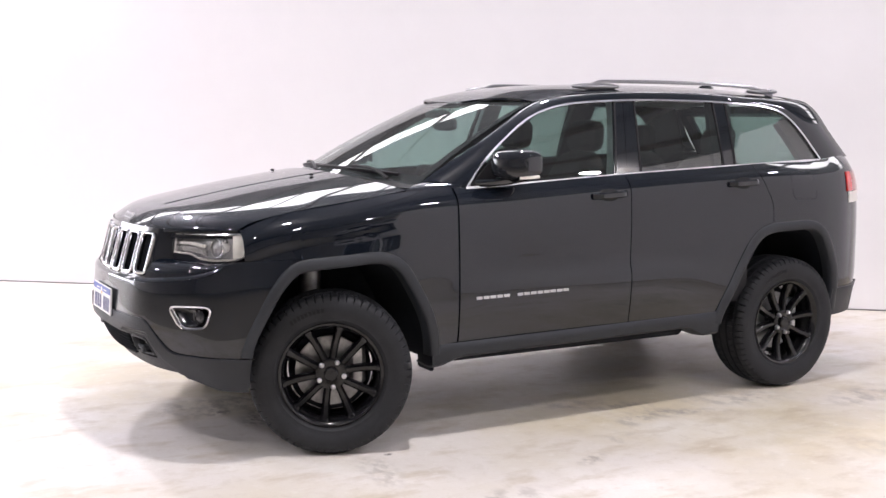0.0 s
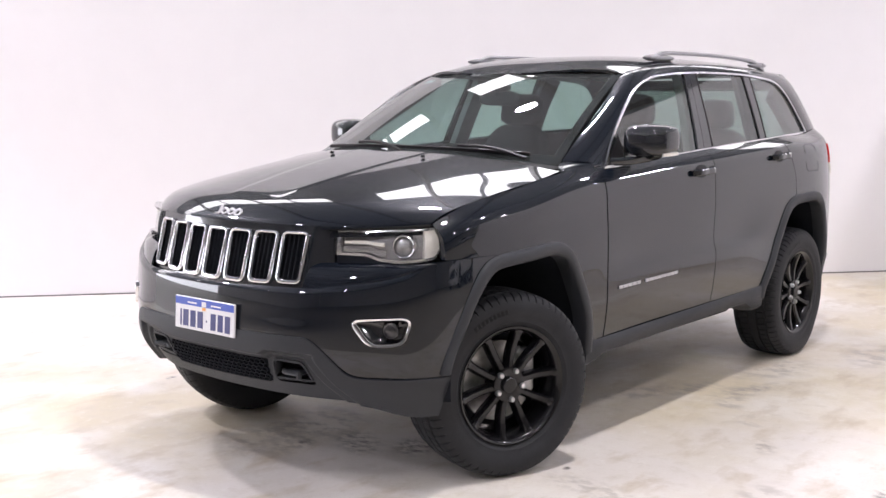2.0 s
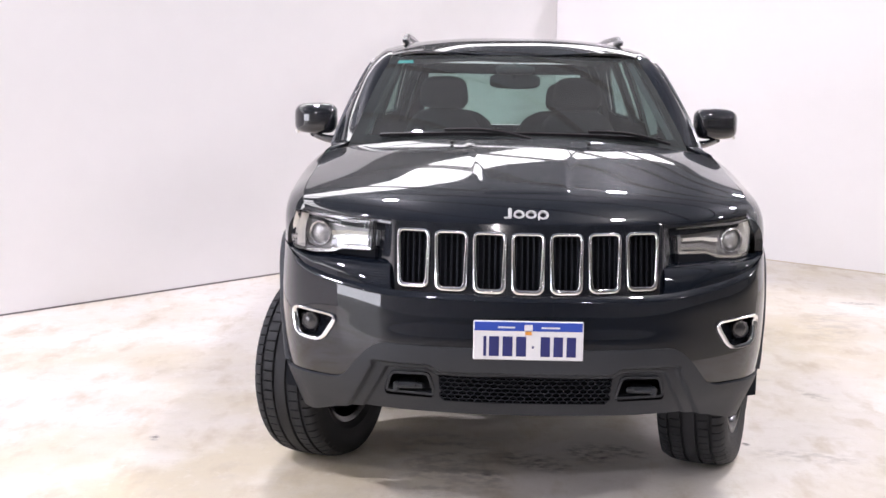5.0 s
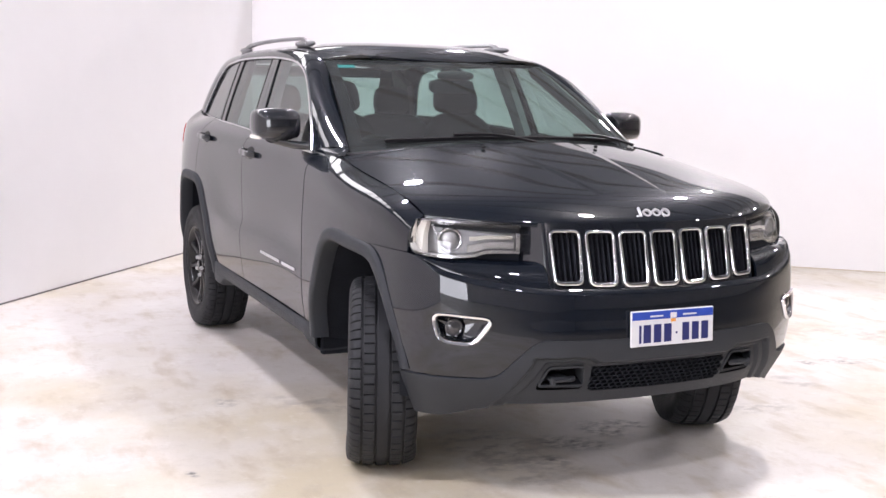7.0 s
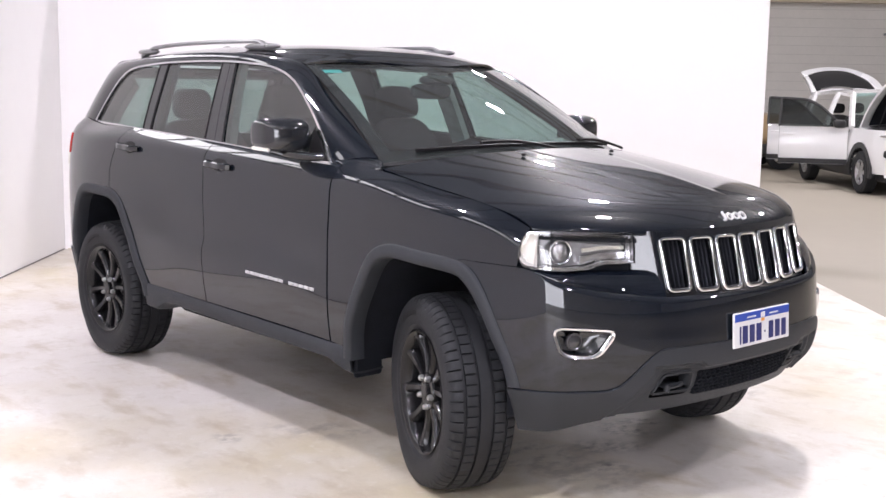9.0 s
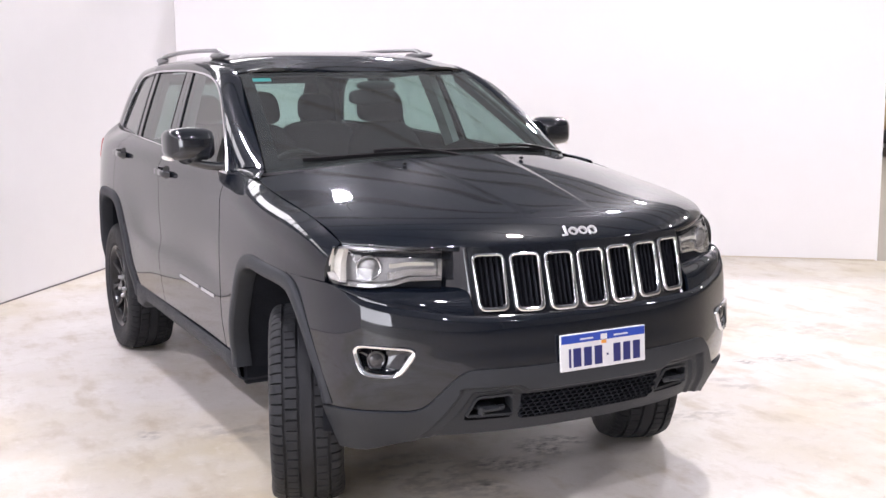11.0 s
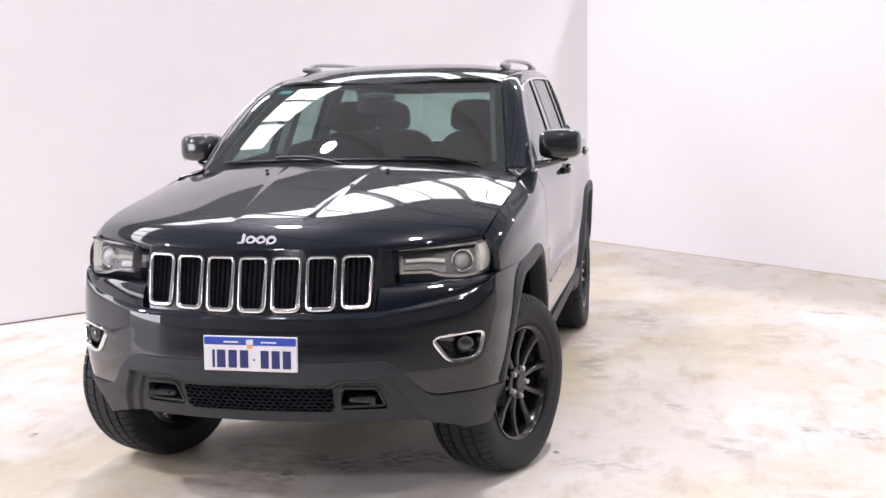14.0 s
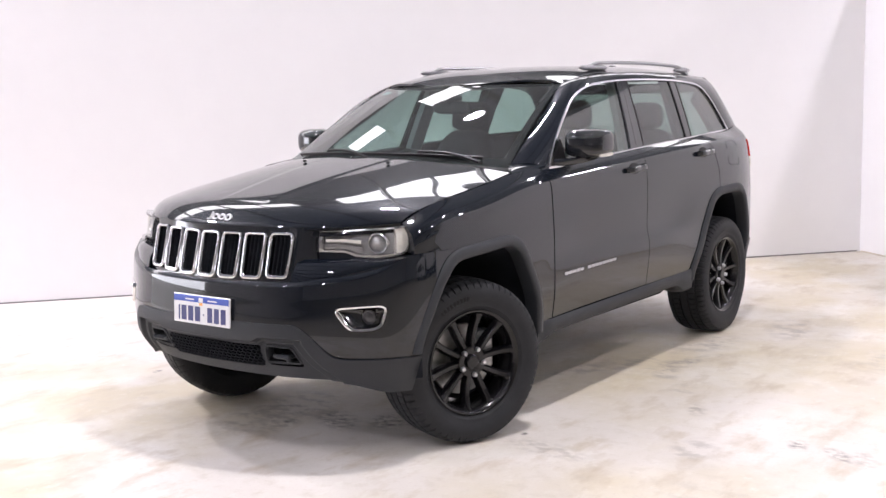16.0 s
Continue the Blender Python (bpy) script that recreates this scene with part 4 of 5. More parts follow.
def bonnet(nu=120, nv=201, inset=0.0):
    w = cardinal(H_U, np.linspace(0, 1, nu))
    mid, edge = w @ H_MID, w @ H_EDGE
    v = np.linspace(-1, 1, nv)
    a = np.abs(v)[None, :]
    x = mid[:, :1] + (edge[:, :1] - mid[:, :1]) * a**2.6
    y = (edge[:, 1:2] - inset) * v[None, :]
    z = mid[:, 1:] + (edge[:, 2:] - mid[:, 1:]) * a**2.7
    wide = 0.150 + 0.075 * np.clip((0.62 - x) / 0.84, 0, 1)
    z = z + 0.0026 * ramp(wide - np.abs(y), -0.014, 0.014) * ramp(0.63 - x, 0.0, 0.03)
    return np.stack([x, y, z], 2)


hood = Shape().grid(bonnet(), out=(0, 0, 1), skirt=0.02).done("bonnet", PAINT, car)
for sgn in (1, -1):
    Shape().blob((-0.120, sgn * 0.288, 1.3165), (0.024, 0.018, 0.013), 2.4, 16, 8).done("washer_nozzle", SEAL, hood)
Shape().grid(bonnet(30, 31, 0.01) * 1.0 - np.array((0.012, 0, 0.030))).done("bonnet_inner", BLACK, hood)
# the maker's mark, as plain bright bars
mark = Shape()
tilt = Euler((0, radians(-38), 0)).to_matrix().to_4x4()
at_mark = np.array((0.7560, -0.003, 1.121))
mark.box(at_mark + np.array((0, -0.060, 0)), (0.010, 0.013, 0.046), tilt, 0.005)
mark.box(at_mark + np.array(tilt @ Vector((0, -0.072, -0.018))), (0.010, 0.020, 0.010), tilt, 0.004)
for y, w, h, drop in ((-0.029, 0.0155, 0.0135, -0.004), (0.013, 0.0155, 0.0135, -0.004), (0.055, 0.0155, 0.0150, -0.005)):
    ring = np.array([at_mark + np.array(tilt @ Vector((0, y + w * math.cos(a), drop + h * math.sin(a)))) for a in np.linspace(0, 2 * math.pi, 20, endpoint=False)])
    mark.sweep(ring, (0.79, 0, 0.62), ((-0.0042, -0.004), (-0.0035, 0.0045), (0.0035, 0.0045), (0.0042, -0.004)), closed=True)
mark.box(at_mark + np.array(tilt @ Vector((0, 0.040, -0.020))), (0.009, 0.009, 0.026), tilt, 0.004)
mark.done("bonnet_mark", MARK, hood, "small silver maker's mark")

# ---- number plate ----
plate = Shape().box((0.905, 0.004, 0.7055), (0.010, 0.374, 0.134), Euler((0, radians(-3.4), 0)).to_matrix().to_4x4(), 0.003).done("number_plate", PLATE_WHITE, car, "white plate with a blue band and dark blue bars")


def on_plate(y, z, w, h, name, mat, lift=0.0056):
    m = Euler((0, radians(-3.4), 0)).to_matrix().to_4x4()
    c = np.array((0.905, 0.004, 0.7055)) + np.array(m @ Vector((lift, y, z)))
    Shape().box(c, (0.0016, w, h), m, 0.0006).done(name, mat, plate)


on_plate(0, 0.048, 0.366, 0.030, "blue_band", PLATE_BLUE)
for y, w in ((-0.147, 0.010), (-0.116, 0.034), (-0.070, 0.034), (-0.024, 0.034), (0.016, 0.008), (0.058, 0.032), (0.102, 0.032), (0.146, 0.032)):
    on_plate(y, -0.020 if w > 0.009 or y < 0 else -0.022, w, 0.068 if w > 0.009 else 0.008, "dark_bar", PLATE_INK)
for y, w in ((-0.075, 0.058), (0.075, 0.062)):
    on_plate(y, 0.045, w, 0.006, "white_bar", PLATE_WHITE, 0.0068)
on_plate(0.0, 0.045, 0.028, 0.020, "emblem", PLATE_WHITE, 0.0070)
on_plate(0.0, 0.026, 0.022, 0.012, "emblem", PLATE_GOLD, 0.0066)

# ---- cabin top: windshield, roof, side frames, glass ----
def wind_edge(k):
    return np.array((-0.52, 0.768, 1.293)) * (1 - k) + np.array((-1.27, 0.632, 1.697)) * k


def windshield(nu=30, nv=41, inset=0.0):
    out = np.zeros((nu, nv, 3))
    for i, k in enumerate(np.linspace(-0.05, 1, nu)):
        e = wind_edge(k)
        c = np.array((-0.27, 0, 1.318)) * (1 - k) + np.array((-1.085, 0, 1.699)) * k
        for j, v in enumerate(np.linspace(-1, 1, nv)):
            a = abs(v) ** 2.05
            p = c + (e * np.array((1, 0, 1)) - c) * a
            p[1] = (e[1] - inset) * v
            bow = 0.020 * 4 * max(k, 0) * (1 - max(k, 0))
            out[i, j] = p + np.array((0.42, 0, 0.9)) * bow
    return out


screen = Shape().grid(windshield(inset=0.004), out=(1, 0, 1)).done("windshield", WINDSHIELD, car, "large raked windshield with dark border")
# dark border of the pane
W = windshield(60, 81, 0.004) - np.array((0.0015, 0, 0.003))
frit = lambda i, j: i > 55 or i < 6 or min(j, 80 - j) < 3  # noqa: E731
sh = Shape()
for i in range(59):
    for j in range(80):
        if frit(i, j):
            sh.add([W[i, j], W[i + 1, j], W[i + 1, j + 1], W[i, j + 1]], [(0, 1, 2, 3)])
sh.done("dark_border", FRIT, screen)


def on_screen(name, mat, k0, k1, v0, v1, label):
    """A small label inside the pane."""
    w = windshield(101, 101, 0.004) - np.array((0.003, 0, 0.006))
    rows_i, cols = np.linspace(k0, k1, 4), np.linspace(v0, v1, 6)
    cell = np.array([[w[int(round((a + 0.05) / 1.05 * 100)), int(round((b + 1) * 50))] for b in cols] for a in rows_i])
    Shape().grid(cell, skirt=0.001).done(name, mat, screen, label)


on_screen("service_sticker", material("teal_sticker", (0.05, 0.40, 0.42), 0.5), 0.89, 0.94, -0.94, -0.80, "small teal sticker in the upper corner")
on_screen("permit_label", material("white_paper_label", (0.75, 0.75, 0.74), 0.6), 0.10, 0.19, -0.97, -0.94, "small white label beside the pillar")

roof_mid = table([(-1.083, 1.7005), (-1.18, 1.735), (-1.30, 1.766), (-1.45, 1.789), (-1.7, 1.807), (-2.05, 1.813), (-2.6, 1.806), (-3.1, 1.779), (-3.45, 1.740)])
roof_rim_y = table([(-1.27, 0.630), (-1.45, 0.642), (-1.9, 0.655), (-2.5, 0.652), (-3.0, 0.635), (-3.45, 0.600)])
roof_rim_z = table([(-1.27, 1.6985), (-1.45, 1.733), (-1.9, 1.758), (-2.5, 1.755), (-3.0, 1.732), (-3.45, 1.690)])


def roof(nu=60, nv=41, drop=0.0):
    out = np.zeros((nu, nv, 3))
    for i, k in enumerate(np.linspace(0, 1, nu)):
        for j, v in enumerate(np.linspace(-1, 1, nv)):
            a = abs(v)
            x0 = -1.083 - 0.187 * a**2.05
            x = x0 + (-3.45 + 0.11 * a * a - x0) * k
            zm, zr = float(roof_mid(x)), float(roof_rim_z(min(x, -1.27)))
            out[i, j] = (x, float(roof_rim_y(min(x, -1.27))) * v, zm + (zr - zm) * a**3.0 - drop)
    return out


Shape().grid(roof(), out=(0, 0, 1), skirt=0.012).done("roof", PAINT, car)
Shape().grid(roof(24, 21, 0.035)).done("headliner", LINER, car)

belt_z = table([(-0.72, 1.264), (-1.32, 1.290), (-1.76, 1.310), (-2.38, 1.335), (-3.2, 1.357), (-3.4, 1.361)])


def glass_y(x, z):
    return 0.872 - 0.155 * max(0.0, (z - 1.265) / 0.45) ** 1.15 - max(0.0, -2.6 - x) * 0.11


DLO = curve([(-0.72, 1.264), (-0.80, 1.352), (-0.90, 1.441), (-1.02, 1.527), (-1.142, 1.602), (-1.26, 1.650), (-1.37, 1.676), (-1.57, 1.697), (-1.84, 1.709), (-2.2, 1.710), (-2.5, 1.703), (-2.73, 1.690), (-2.92, 1.674), (-3.04, 1.640), (-3.13, 1.575), (-3.225, 1.462), (-3.30, 1.360)], 120)
DLO3 = np.array([(x, glass_y(x, z), z) for x, z in DLO])
keys_in = np.cumsum(np.r_[0, np.linalg.norm(np.diff(DLO, axis=0), axis=1)])
at = lambda x, z: keys_in[int(np.argmin(np.hypot(DLO[:, 0] - x, DLO[:, 1] - z)))]  # noqa: E731
OUTER = ((-0.72, 1.264, *wind_edge(0.0)), (-0.90, 1.441, *wind_edge(0.33)), (-1.142, 1.602, *wind_edge(0.72)), (-1.37, 1.676, -1.29, 0.634, 1.701), (-1.57, 1.697, -1.52, 0.645, 1.738), (-1.84, 1.709, -1.84, 0.6545, 1.756), (-2.5, 1.703, -2.5, 0.652, 1.755), (-2.92, 1.674, -3.02, 0.634, 1.731), (-3.04, 1.64, -3.33, 0.612, 1.702), (-3.13, 1.575, -3.43, 0.655, 1.60), (-3.30, 1.36, -3.60, 0.712, 1.372))
rim = cardinal([at(a, b) for a, b, *_ in OUTER], keys_in) @ np.array([o[2:] for o in OUTER])
ks = np.linspace(0, 1, 9)
frame_p = np.zeros((120, 9, 3))
for i in range(120):
    n = unit(np.cross(rim[min(i + 1, 119)] - rim[max(i - 1, 0)], DLO3[i] - rim[i]))
    n = n if n[1] > 0 else -n
    for j, k in enumerate(ks):
        frame_p[i, j] = DLO3[i] * (1 - k) + rim[i] * k + n * ((0.016 + 0.004 * float(ramp(-DLO[i, 0], 2.9, 3.15))) * 4 * k * (1 - k))
sheet_part("side_frame", frame_p, PAINT, skirt=0.012)

# pillar foot between fender, bonnet and windshield
foot = np.zeros((20, 8, 3))
for i, k in enumerate(np.linspace(0, 1, 20)):
    x = -0.385 - 0.335 * k
    lo = side(x, 0.997)
    hi = cardinal((0, 0.45, 1.0), [k])[0] @ np.array(((-0.40, 0.836, 1.260), (-0.52, 0.775, 1.291), (-0.715, 0.866, 1.270)))
    for j, t in enumerate(np.linspace(0, 1, 8)):
        foot[i, j] = lo * (1 - t) + hi * t + np.array((0, 0.4, 0.9)) * 0.010 * 4 * t * (1 - t)
sheet_part("pillar_foot", foot, PAINT, skirt=0.004)
# cowl under the windshield
cowl = np.array([[(-0.20 - 0.19 * abs(v) ** 2.4 - 0.115 * k, 0.80 * v, 1.314 - 0.045 * abs(v) ** 2.6 - 0.012 * k * (1 - k)) for k in np.linspace(0, 1, 5)] for v in np.linspace(-1, 1, 41)])
Shape().grid(cowl).done("cowl_panel", SEAL, car)
# wipers
for y0, y1 in ((-0.62, 0.02), (0.02, 0.64)):
    sh = Shape()
    row = np.linspace(y0, y1, 14)
    pts = np.array([(-0.318 - 0.20 * (abs(y) / 0.77) ** 2.05, y, 1.346 - 0.030 * (abs(y) / 0.77) ** 2.05) for y in row])
    sh.sweep(pts, (0.4, 0, 0.9), ((-0.008, -0.006), (-0.006, 0.008), (0.006, 0.008), (0.008, -0.006)))
    arm = np.array([pts[6] + (0, 0, 0.014), pts[10] + (0.02, 0, 0.012), pts[13] + (0.075, 0.03, -0.020)])
    sh.sweep(curve(arm, 12), (0.4, 0, 0.9), ((-0.009, 0), (-0.006, 0.010), (0.006, 0.010), (0.009, 0)))
    sh.done("wiper", SEAL, car, "black wiper lying along the windshield")


def pane_top(x):
    return float(np.interp(-x, -DLO[:, 0], DLO[:, 1]))


def pane(xa, xb, nu, nv, inset=0.007, top=0.0):
    """A side pane between two leaning edges given as (x at the belt, x at the top)."""
    out = np.zeros((nu, nv, 3))
    for i, u in enumerate(np.linspace(0, 1, nu)):
        for j, t in enumerate(np.linspace(0, 1, nv)):
            x = xa[0] + (xb[0] - xa[0]) * u
            for _ in range(5):
                z0, z1 = float(belt_z(x)), pane_top(x) - top
                z = z0 + (max(z1, z0) - z0) * t
                lean = (z - 1.30) / 0.40
                x = (xa[0] + (xa[1] - xa[0]) * lean) * (1 - u) + (xb[0] + (xb[1] - xb[0]) * lean) * u
            out[i, j] = (x, glass_y(x, z) - inset, z)
    return out


panes = []
for pair_of, xa, xb, mt in ((front_doors, (-0.722, -0.722), (-1.655, -1.745), SIDE_GLASS), (rear_doors, (-1.820, -1.872), (-2.448, -2.466), PRIVACY), (None, (-2.515, -2.540), (-3.296, -3.296), PRIVACY)):
    g = pane(xa, xb, 40, 14)
    for n, sgn in enumerate((1, -1)):
        ob = Shape().grid(mirrored(g, sgn), out=(0, sgn, 0)).done("window_glass", mt, pair_of[n] if pair_of else car, "tinted window glass")
        panes.append(ob)
for xa, xb in (((-1.650, -1.740), (-1.736, -1.806)), ((-1.739, -1.809), (-1.824, -1.876)), ((-2.444, -2.462), (-2.520, -2.545))):
    g = pane(xa, xb, 6, 12, 0.0025)
    sheet_part("pillar_trim", g, GLOSS, skirt=0.012)
for xa in ((-1.655, -1.745), (-1.830, -1.880), (-2.440, -2.458), (-2.525, -2.55)):
    g = pane(xa, (xa[0] - 0.010, xa[1] - 0.010), 3, 12, 0.0005)
    sheet_part("window_seal", g, SEAL, skirt=0.008)

# bright window surround
belt = np.array([(x, glass_y(x, float(belt_z(x))) + 0.002, float(belt_z(x)) - 0.006) for x in np.linspace(-0.715, -3.305, 90)])
top = DLO3 + np.array((0, 0.003, 0))
part_pair("window_trim", lambda sh, sgn: (sh.sweep(mirrored(belt, sgn), (0, sgn, 0.15), ((-0.010, -0.004), (-0.009, 0.005), (0.009, 0.005), (0.010, -0.004))), sh.sweep(mirrored(top, sgn), (0, sgn, 0.35), ((-0.006, -0.004), (-0.005, 0.005), (0.005, 0.005), (0.006, -0.004)))), SATIN, car, "bright metal window surround")

# roof rails
railc = np.array([(x, 0.585 - 0.025 * float(ramp(-x, 2.5, 3.2)), float(roof_mid(x)) + (float(roof_rim_z(x)) - float(roof_mid(x))) * 0.70 + 0.033) for x in np.linspace(-1.64, -3.08, 48)])
railc[:, 2] += 0.010
railc[:, 2] -= 0.030 * ramp(railc[:, 0], -1.76, -1.64) ** 1 + 0.035 * ramp(-railc[:, 0], 2.90, 3.09)
rails = part_pair("roof_rail", lambda sh, sgn: sh.sweep(mirrored(railc, sgn), (0, 0, 1), ((-0.015, -0.010), (-0.017, 0.0), (-0.011, 0.009), (0.0, 0.011), (0.011, 0.009), (0.017, 0.0), (0.015, -0.010))), RAIL, car, "raised roof rail")
for sgn, one in zip((1, -1), rails):
    for x, y, z, w in ((-1.72, 0.585, 1.787, 0.34), (-3.00, 0.566, 1.774, 0.26)):
        Shape().blob((x, sgn * y, z), (w, 0.042, 0.038), 2.1, 24, 12).done("rail_foot", RAIL, one)
Shape().blob((-3.05, 0.0, 1.800), (0.13, 0.035, 0.055), 2.2, 16, 10, lambda q: q + np.array((-0.3 * max(0, q[2]), 0, 0))).done("roof_antenna", GLOSS, car)

# ---- tail ----

def tail(y, z):
    """The tailgate's place at width y and height z."""
    w = float(np.interp(z, (0.4, 0.9, 1.37, 1.69), (0.72, 0.75, 0.69, 0.60)))
    a = min(1.0, abs(y) / w)
    end = float(np.interp(z, (0.4, 0.6, 0.9, 1.2, 1.372, 1.60, 1.70), (-3.60, -3.65, -3.69, -3.69, -3.60, -3.42, -3.36)))
    return np.array((end - 0.10 * (1 - a**2.4) * float(np.interp(z, (1.2, 1.7), (1, 0.45))), y, z))


def tail_sheet(z0, z1, w0, w1, nu=30, nv=14):
    return np.array([[tail((w0 + (w1 - w0) * t) * v, z0 + (z1 - z0) * t) for t in np.linspace(0, 1, nv)] for v in np.linspace(-1, 1, nu)])


gate = Shape().grid(tail_sheet(0.56, 1.25, 0.74, 0.70), out=(-1, 0, 0), skirt=0.02).done("tailgate", PAINT, car)
Shape().grid(tail_sheet(1.254, 1.635, 0.60, 0.53), out=(-1, 0, 0)).done("rear_window", PRIVACY, gate, "tinted rear window")
for v0, v1 in ((-1, -0.84), (0.84, 1)):
    p = np.array([[tail((0.71 - 0.08 * t) * v, 1.25 + 0.40 * t) for t in np.linspace(0, 1, 10)] for v in np.linspace(v0, v1, 6)])
    Shape().grid(p, out=(-1, 0, 0), skirt=0.02).done("tailgate_frame", PAINT, gate)
p = tail_sheet(1.63, 1.69, 0.63, 0.60, 30, 5)
Shape().grid(p, out=(-1, 0, 0), skirt=0.02).done("tailgate_frame", PAINT, gate)
spoil = np.array([[(-3.24 - (0.13 + 0.14 * (1 - v * v)) * k, 0.605 * v, 1.768 - 0.045 * abs(v) ** 2.6 + 0.004 * k - 0.035 * k * k) for k in np.linspace(0, 1, 8)] for v in np.linspace(-1, 1, 31)])
Shape().grid(spoil, out=(0, 0, 1), skirt=0.022).done("roof_spoiler", PAINT, gate)
rear = np.array([[(tail(v * 0.72, 0.6)[0] - 0.04 + 0.03 * (1 - t), v * (0.745 - 0.03 * (1 - t)), 0.40 + 0.18 * t) for t in np.linspace(0, 1, 8)] for v in np.linspace(-1, 1, 31)])
Shape().grid(rear, out=(-1, 0, 0), skirt=0.03).done("rear_bumper", PLASTIC, car)
corner = np.zeros((24, 8, 3))
for i, x in enumerate(np.linspace(-3.28, -3.74, 24)):
    for j, z in enumerate(np.linspace(0.40, 0.572, 8)):
        q = side_at(x, 0.60)
        corner[i, j] = (x, q[1] + 0.006 - 0.035 * (0.572 - z) / 0.17, z)
sheet_part("rear_bumper_corner", corner, PLASTIC, skirt=0.01)
for z0, z1, mt, nm in ((1.165, 1.285, LAMP_RED, "red_lens"), (1.095, 1.162, LAMP_WHITE, "clear_lens")):
    p = np.array([[side_at(x, z, 0.008) for z in np.linspace(z0, z1, 6)] for x in np.linspace(-3.385 - 0.03 * (1.285 - z0) / 0.1, -3.78, 16)])
    sheet_part("tail_lamp", p, mt, "red and clear tail lamp lens" if mt is LAMP_RED else "", skirt=0.012)

# ---- door handles, mirrors, side marks ----
for doors, hx, hz in ((front_doors, -1.565, 1.203), (rear_doors, -2.512, 1.242)):
    for n, sgn in enumerate((1, -1)):
        base = side_at(hx, hz)
        y0 = base[1]
        sh = Shape()
        pts = curve([(hx + 0.105, y0 + 0.004, hz - 0.004), (hx + 0.085, y0 + 0.026, hz - 0.003), (hx, y0 + 0.034, hz), (hx - 0.085, y0 + 0.028, hz + 0.004), (hx - 0.108, y0 + 0.004, hz + 0.005)], 24)
        sh.sweep(mirrored(pts, sgn), (0, sgn, 0), ((-0.016, -0.007), (-0.0175, 0.002), (-0.011, 0.010), (0.011, 0.010), (0.0175, 0.002), (0.016, -0.007)))
        sh.done("door_handle", GLOSS, doors[n], "gloss black pull handle")
        # black oval laid on the door skin as the shade behind the handle
        oval = Shape()
        ring = [(0.068 * math.cos(a), 0.033 * math.sin(a)) for a in np.linspace(0, 2 * math.pi, 24, endpoint=False)]
        rows = []
        for k, d in ((1.0, 0.001), (0.85, 0.0025), (0.0, 0.003)):
            rows.append([mirrored(side_at(hx + a * k, hz + b * k, d), sgn) for a, b in ring])
        oval.grid(np.array(rows).transpose(1, 0, 2), loop=True)
        oval.done("recess_shade", SEAL, doors[n])


def mirror_shape(sgn):
    """Boxy housing: swept back towards its tip, the nose rounded and a little lower than the back."""
    def bend(q):
        x, y, z = q
        out = y * sgn / 0.105
        nose = max(0.0, x / 0.095)
        z = z * (1 - 0.22 * nose ** 2) * (1 - 0.07 * max(0.0, out)) - 0.006 * nose
        return (x - 0.030 * max(0.0, out) ** 2 - 0.012 * out, y * (1 - 0.10 * nose ** 2), z)
    return bend


for n, sgn in enumerate((1, -1)):
    body = Shape().blob((-0.935, sgn * 0.982, 1.381), (0.180, 0.212, 0.150), 4.2, 44, 26, mirror_shape(sgn)).done("door_mirror", GLOSS, front_doors[n], "gloss black door mirror with clear indicator strip")
    arm_p = curve([(-0.785, sgn * 0.858, 1.284), (-0.83, sgn * 0.895, 1.284), (-0.885, sgn * 0.945, 1.290), (-0.945, sgn * 1.00, 1.305)], 16)
    arm_w = np.linspace(1.0, 0.75, 16)
    ring = [(math.cos(a), math.sin(a)) for a in np.linspace(0, 2 * math.pi, 16, endpoint=False)]
    cells = np.array([[arm_p[i] + np.array((0.062 * c, -sgn * 0.025 * c, 0.021 * d)) * arm_w[i] for c, d in ring] for i in range(16)])
    Shape().grid(np.concatenate([cells, cells[:, :1]], 1)).done("mirror_arm", GLOSS, body)
    sail = np.array([[(-0.735 - 0.16 * u, sgn * (glass_y(-0.8, 1.27 + 0.13 * t * u) + 0.004), 1.266 + 0.012 * u + 0.13 * t * u) for t in np.linspace(0, 1, 6)] for u in np.linspace(0.02, 1, 10)])
    Shape().grid(sail, out=(0, sgn, 0), skirt=0.006).done("mirror_sail", SEAL, body)
    pts = curve([(-0.915, sgn * 1.066, 1.3150), (-0.960, sgn * 1.082, 1.316), (-1.018, sgn * 1.085, 1.319)], 12)
    Shape().sweep(pts, (0.3, sgn, -0.2), ((-0.008, -0.008), (-0.006, 0.003), (0.006, 0.003), (0.008, -0.008))).done("indicator_strip", LAMP_WHITE, body)
    glassy = Shape().box((-1.032, sgn * 0.978, 1.379), (0.012, 0.165, 0.112), None, 0.004).done("mirror_glass", CHROME, body)
    for k in range(14):
        if k == 5:
            continue
        x = -0.752 - k * 0.0405
        q = side_at(x, 0.709 + 0.006 * k / 13, 0.003)
        Shape().box(mirrored(q, sgn), (0.035, 0.004, 0.015), None, 0.0015).done("side_mark", MARK, front_doors[n], "small silver bar")
# fuel flap outline
flap = rounded([(-2.89, 1.29), (-3.08, 1.295), (-3.115, 1.13), (-2.91, 1.135)], 0.04, 8)
Shape().sweep(np.array([side_at(x, z, 0.0) for x, z in flap]), (0, 1, 0), ((-0.002, -0.004), (-0.002, 0.0006), (0.002, 0.0006), (0.002, -0.004)), closed=True).done("fuel_flap_seam", SEAL, car)

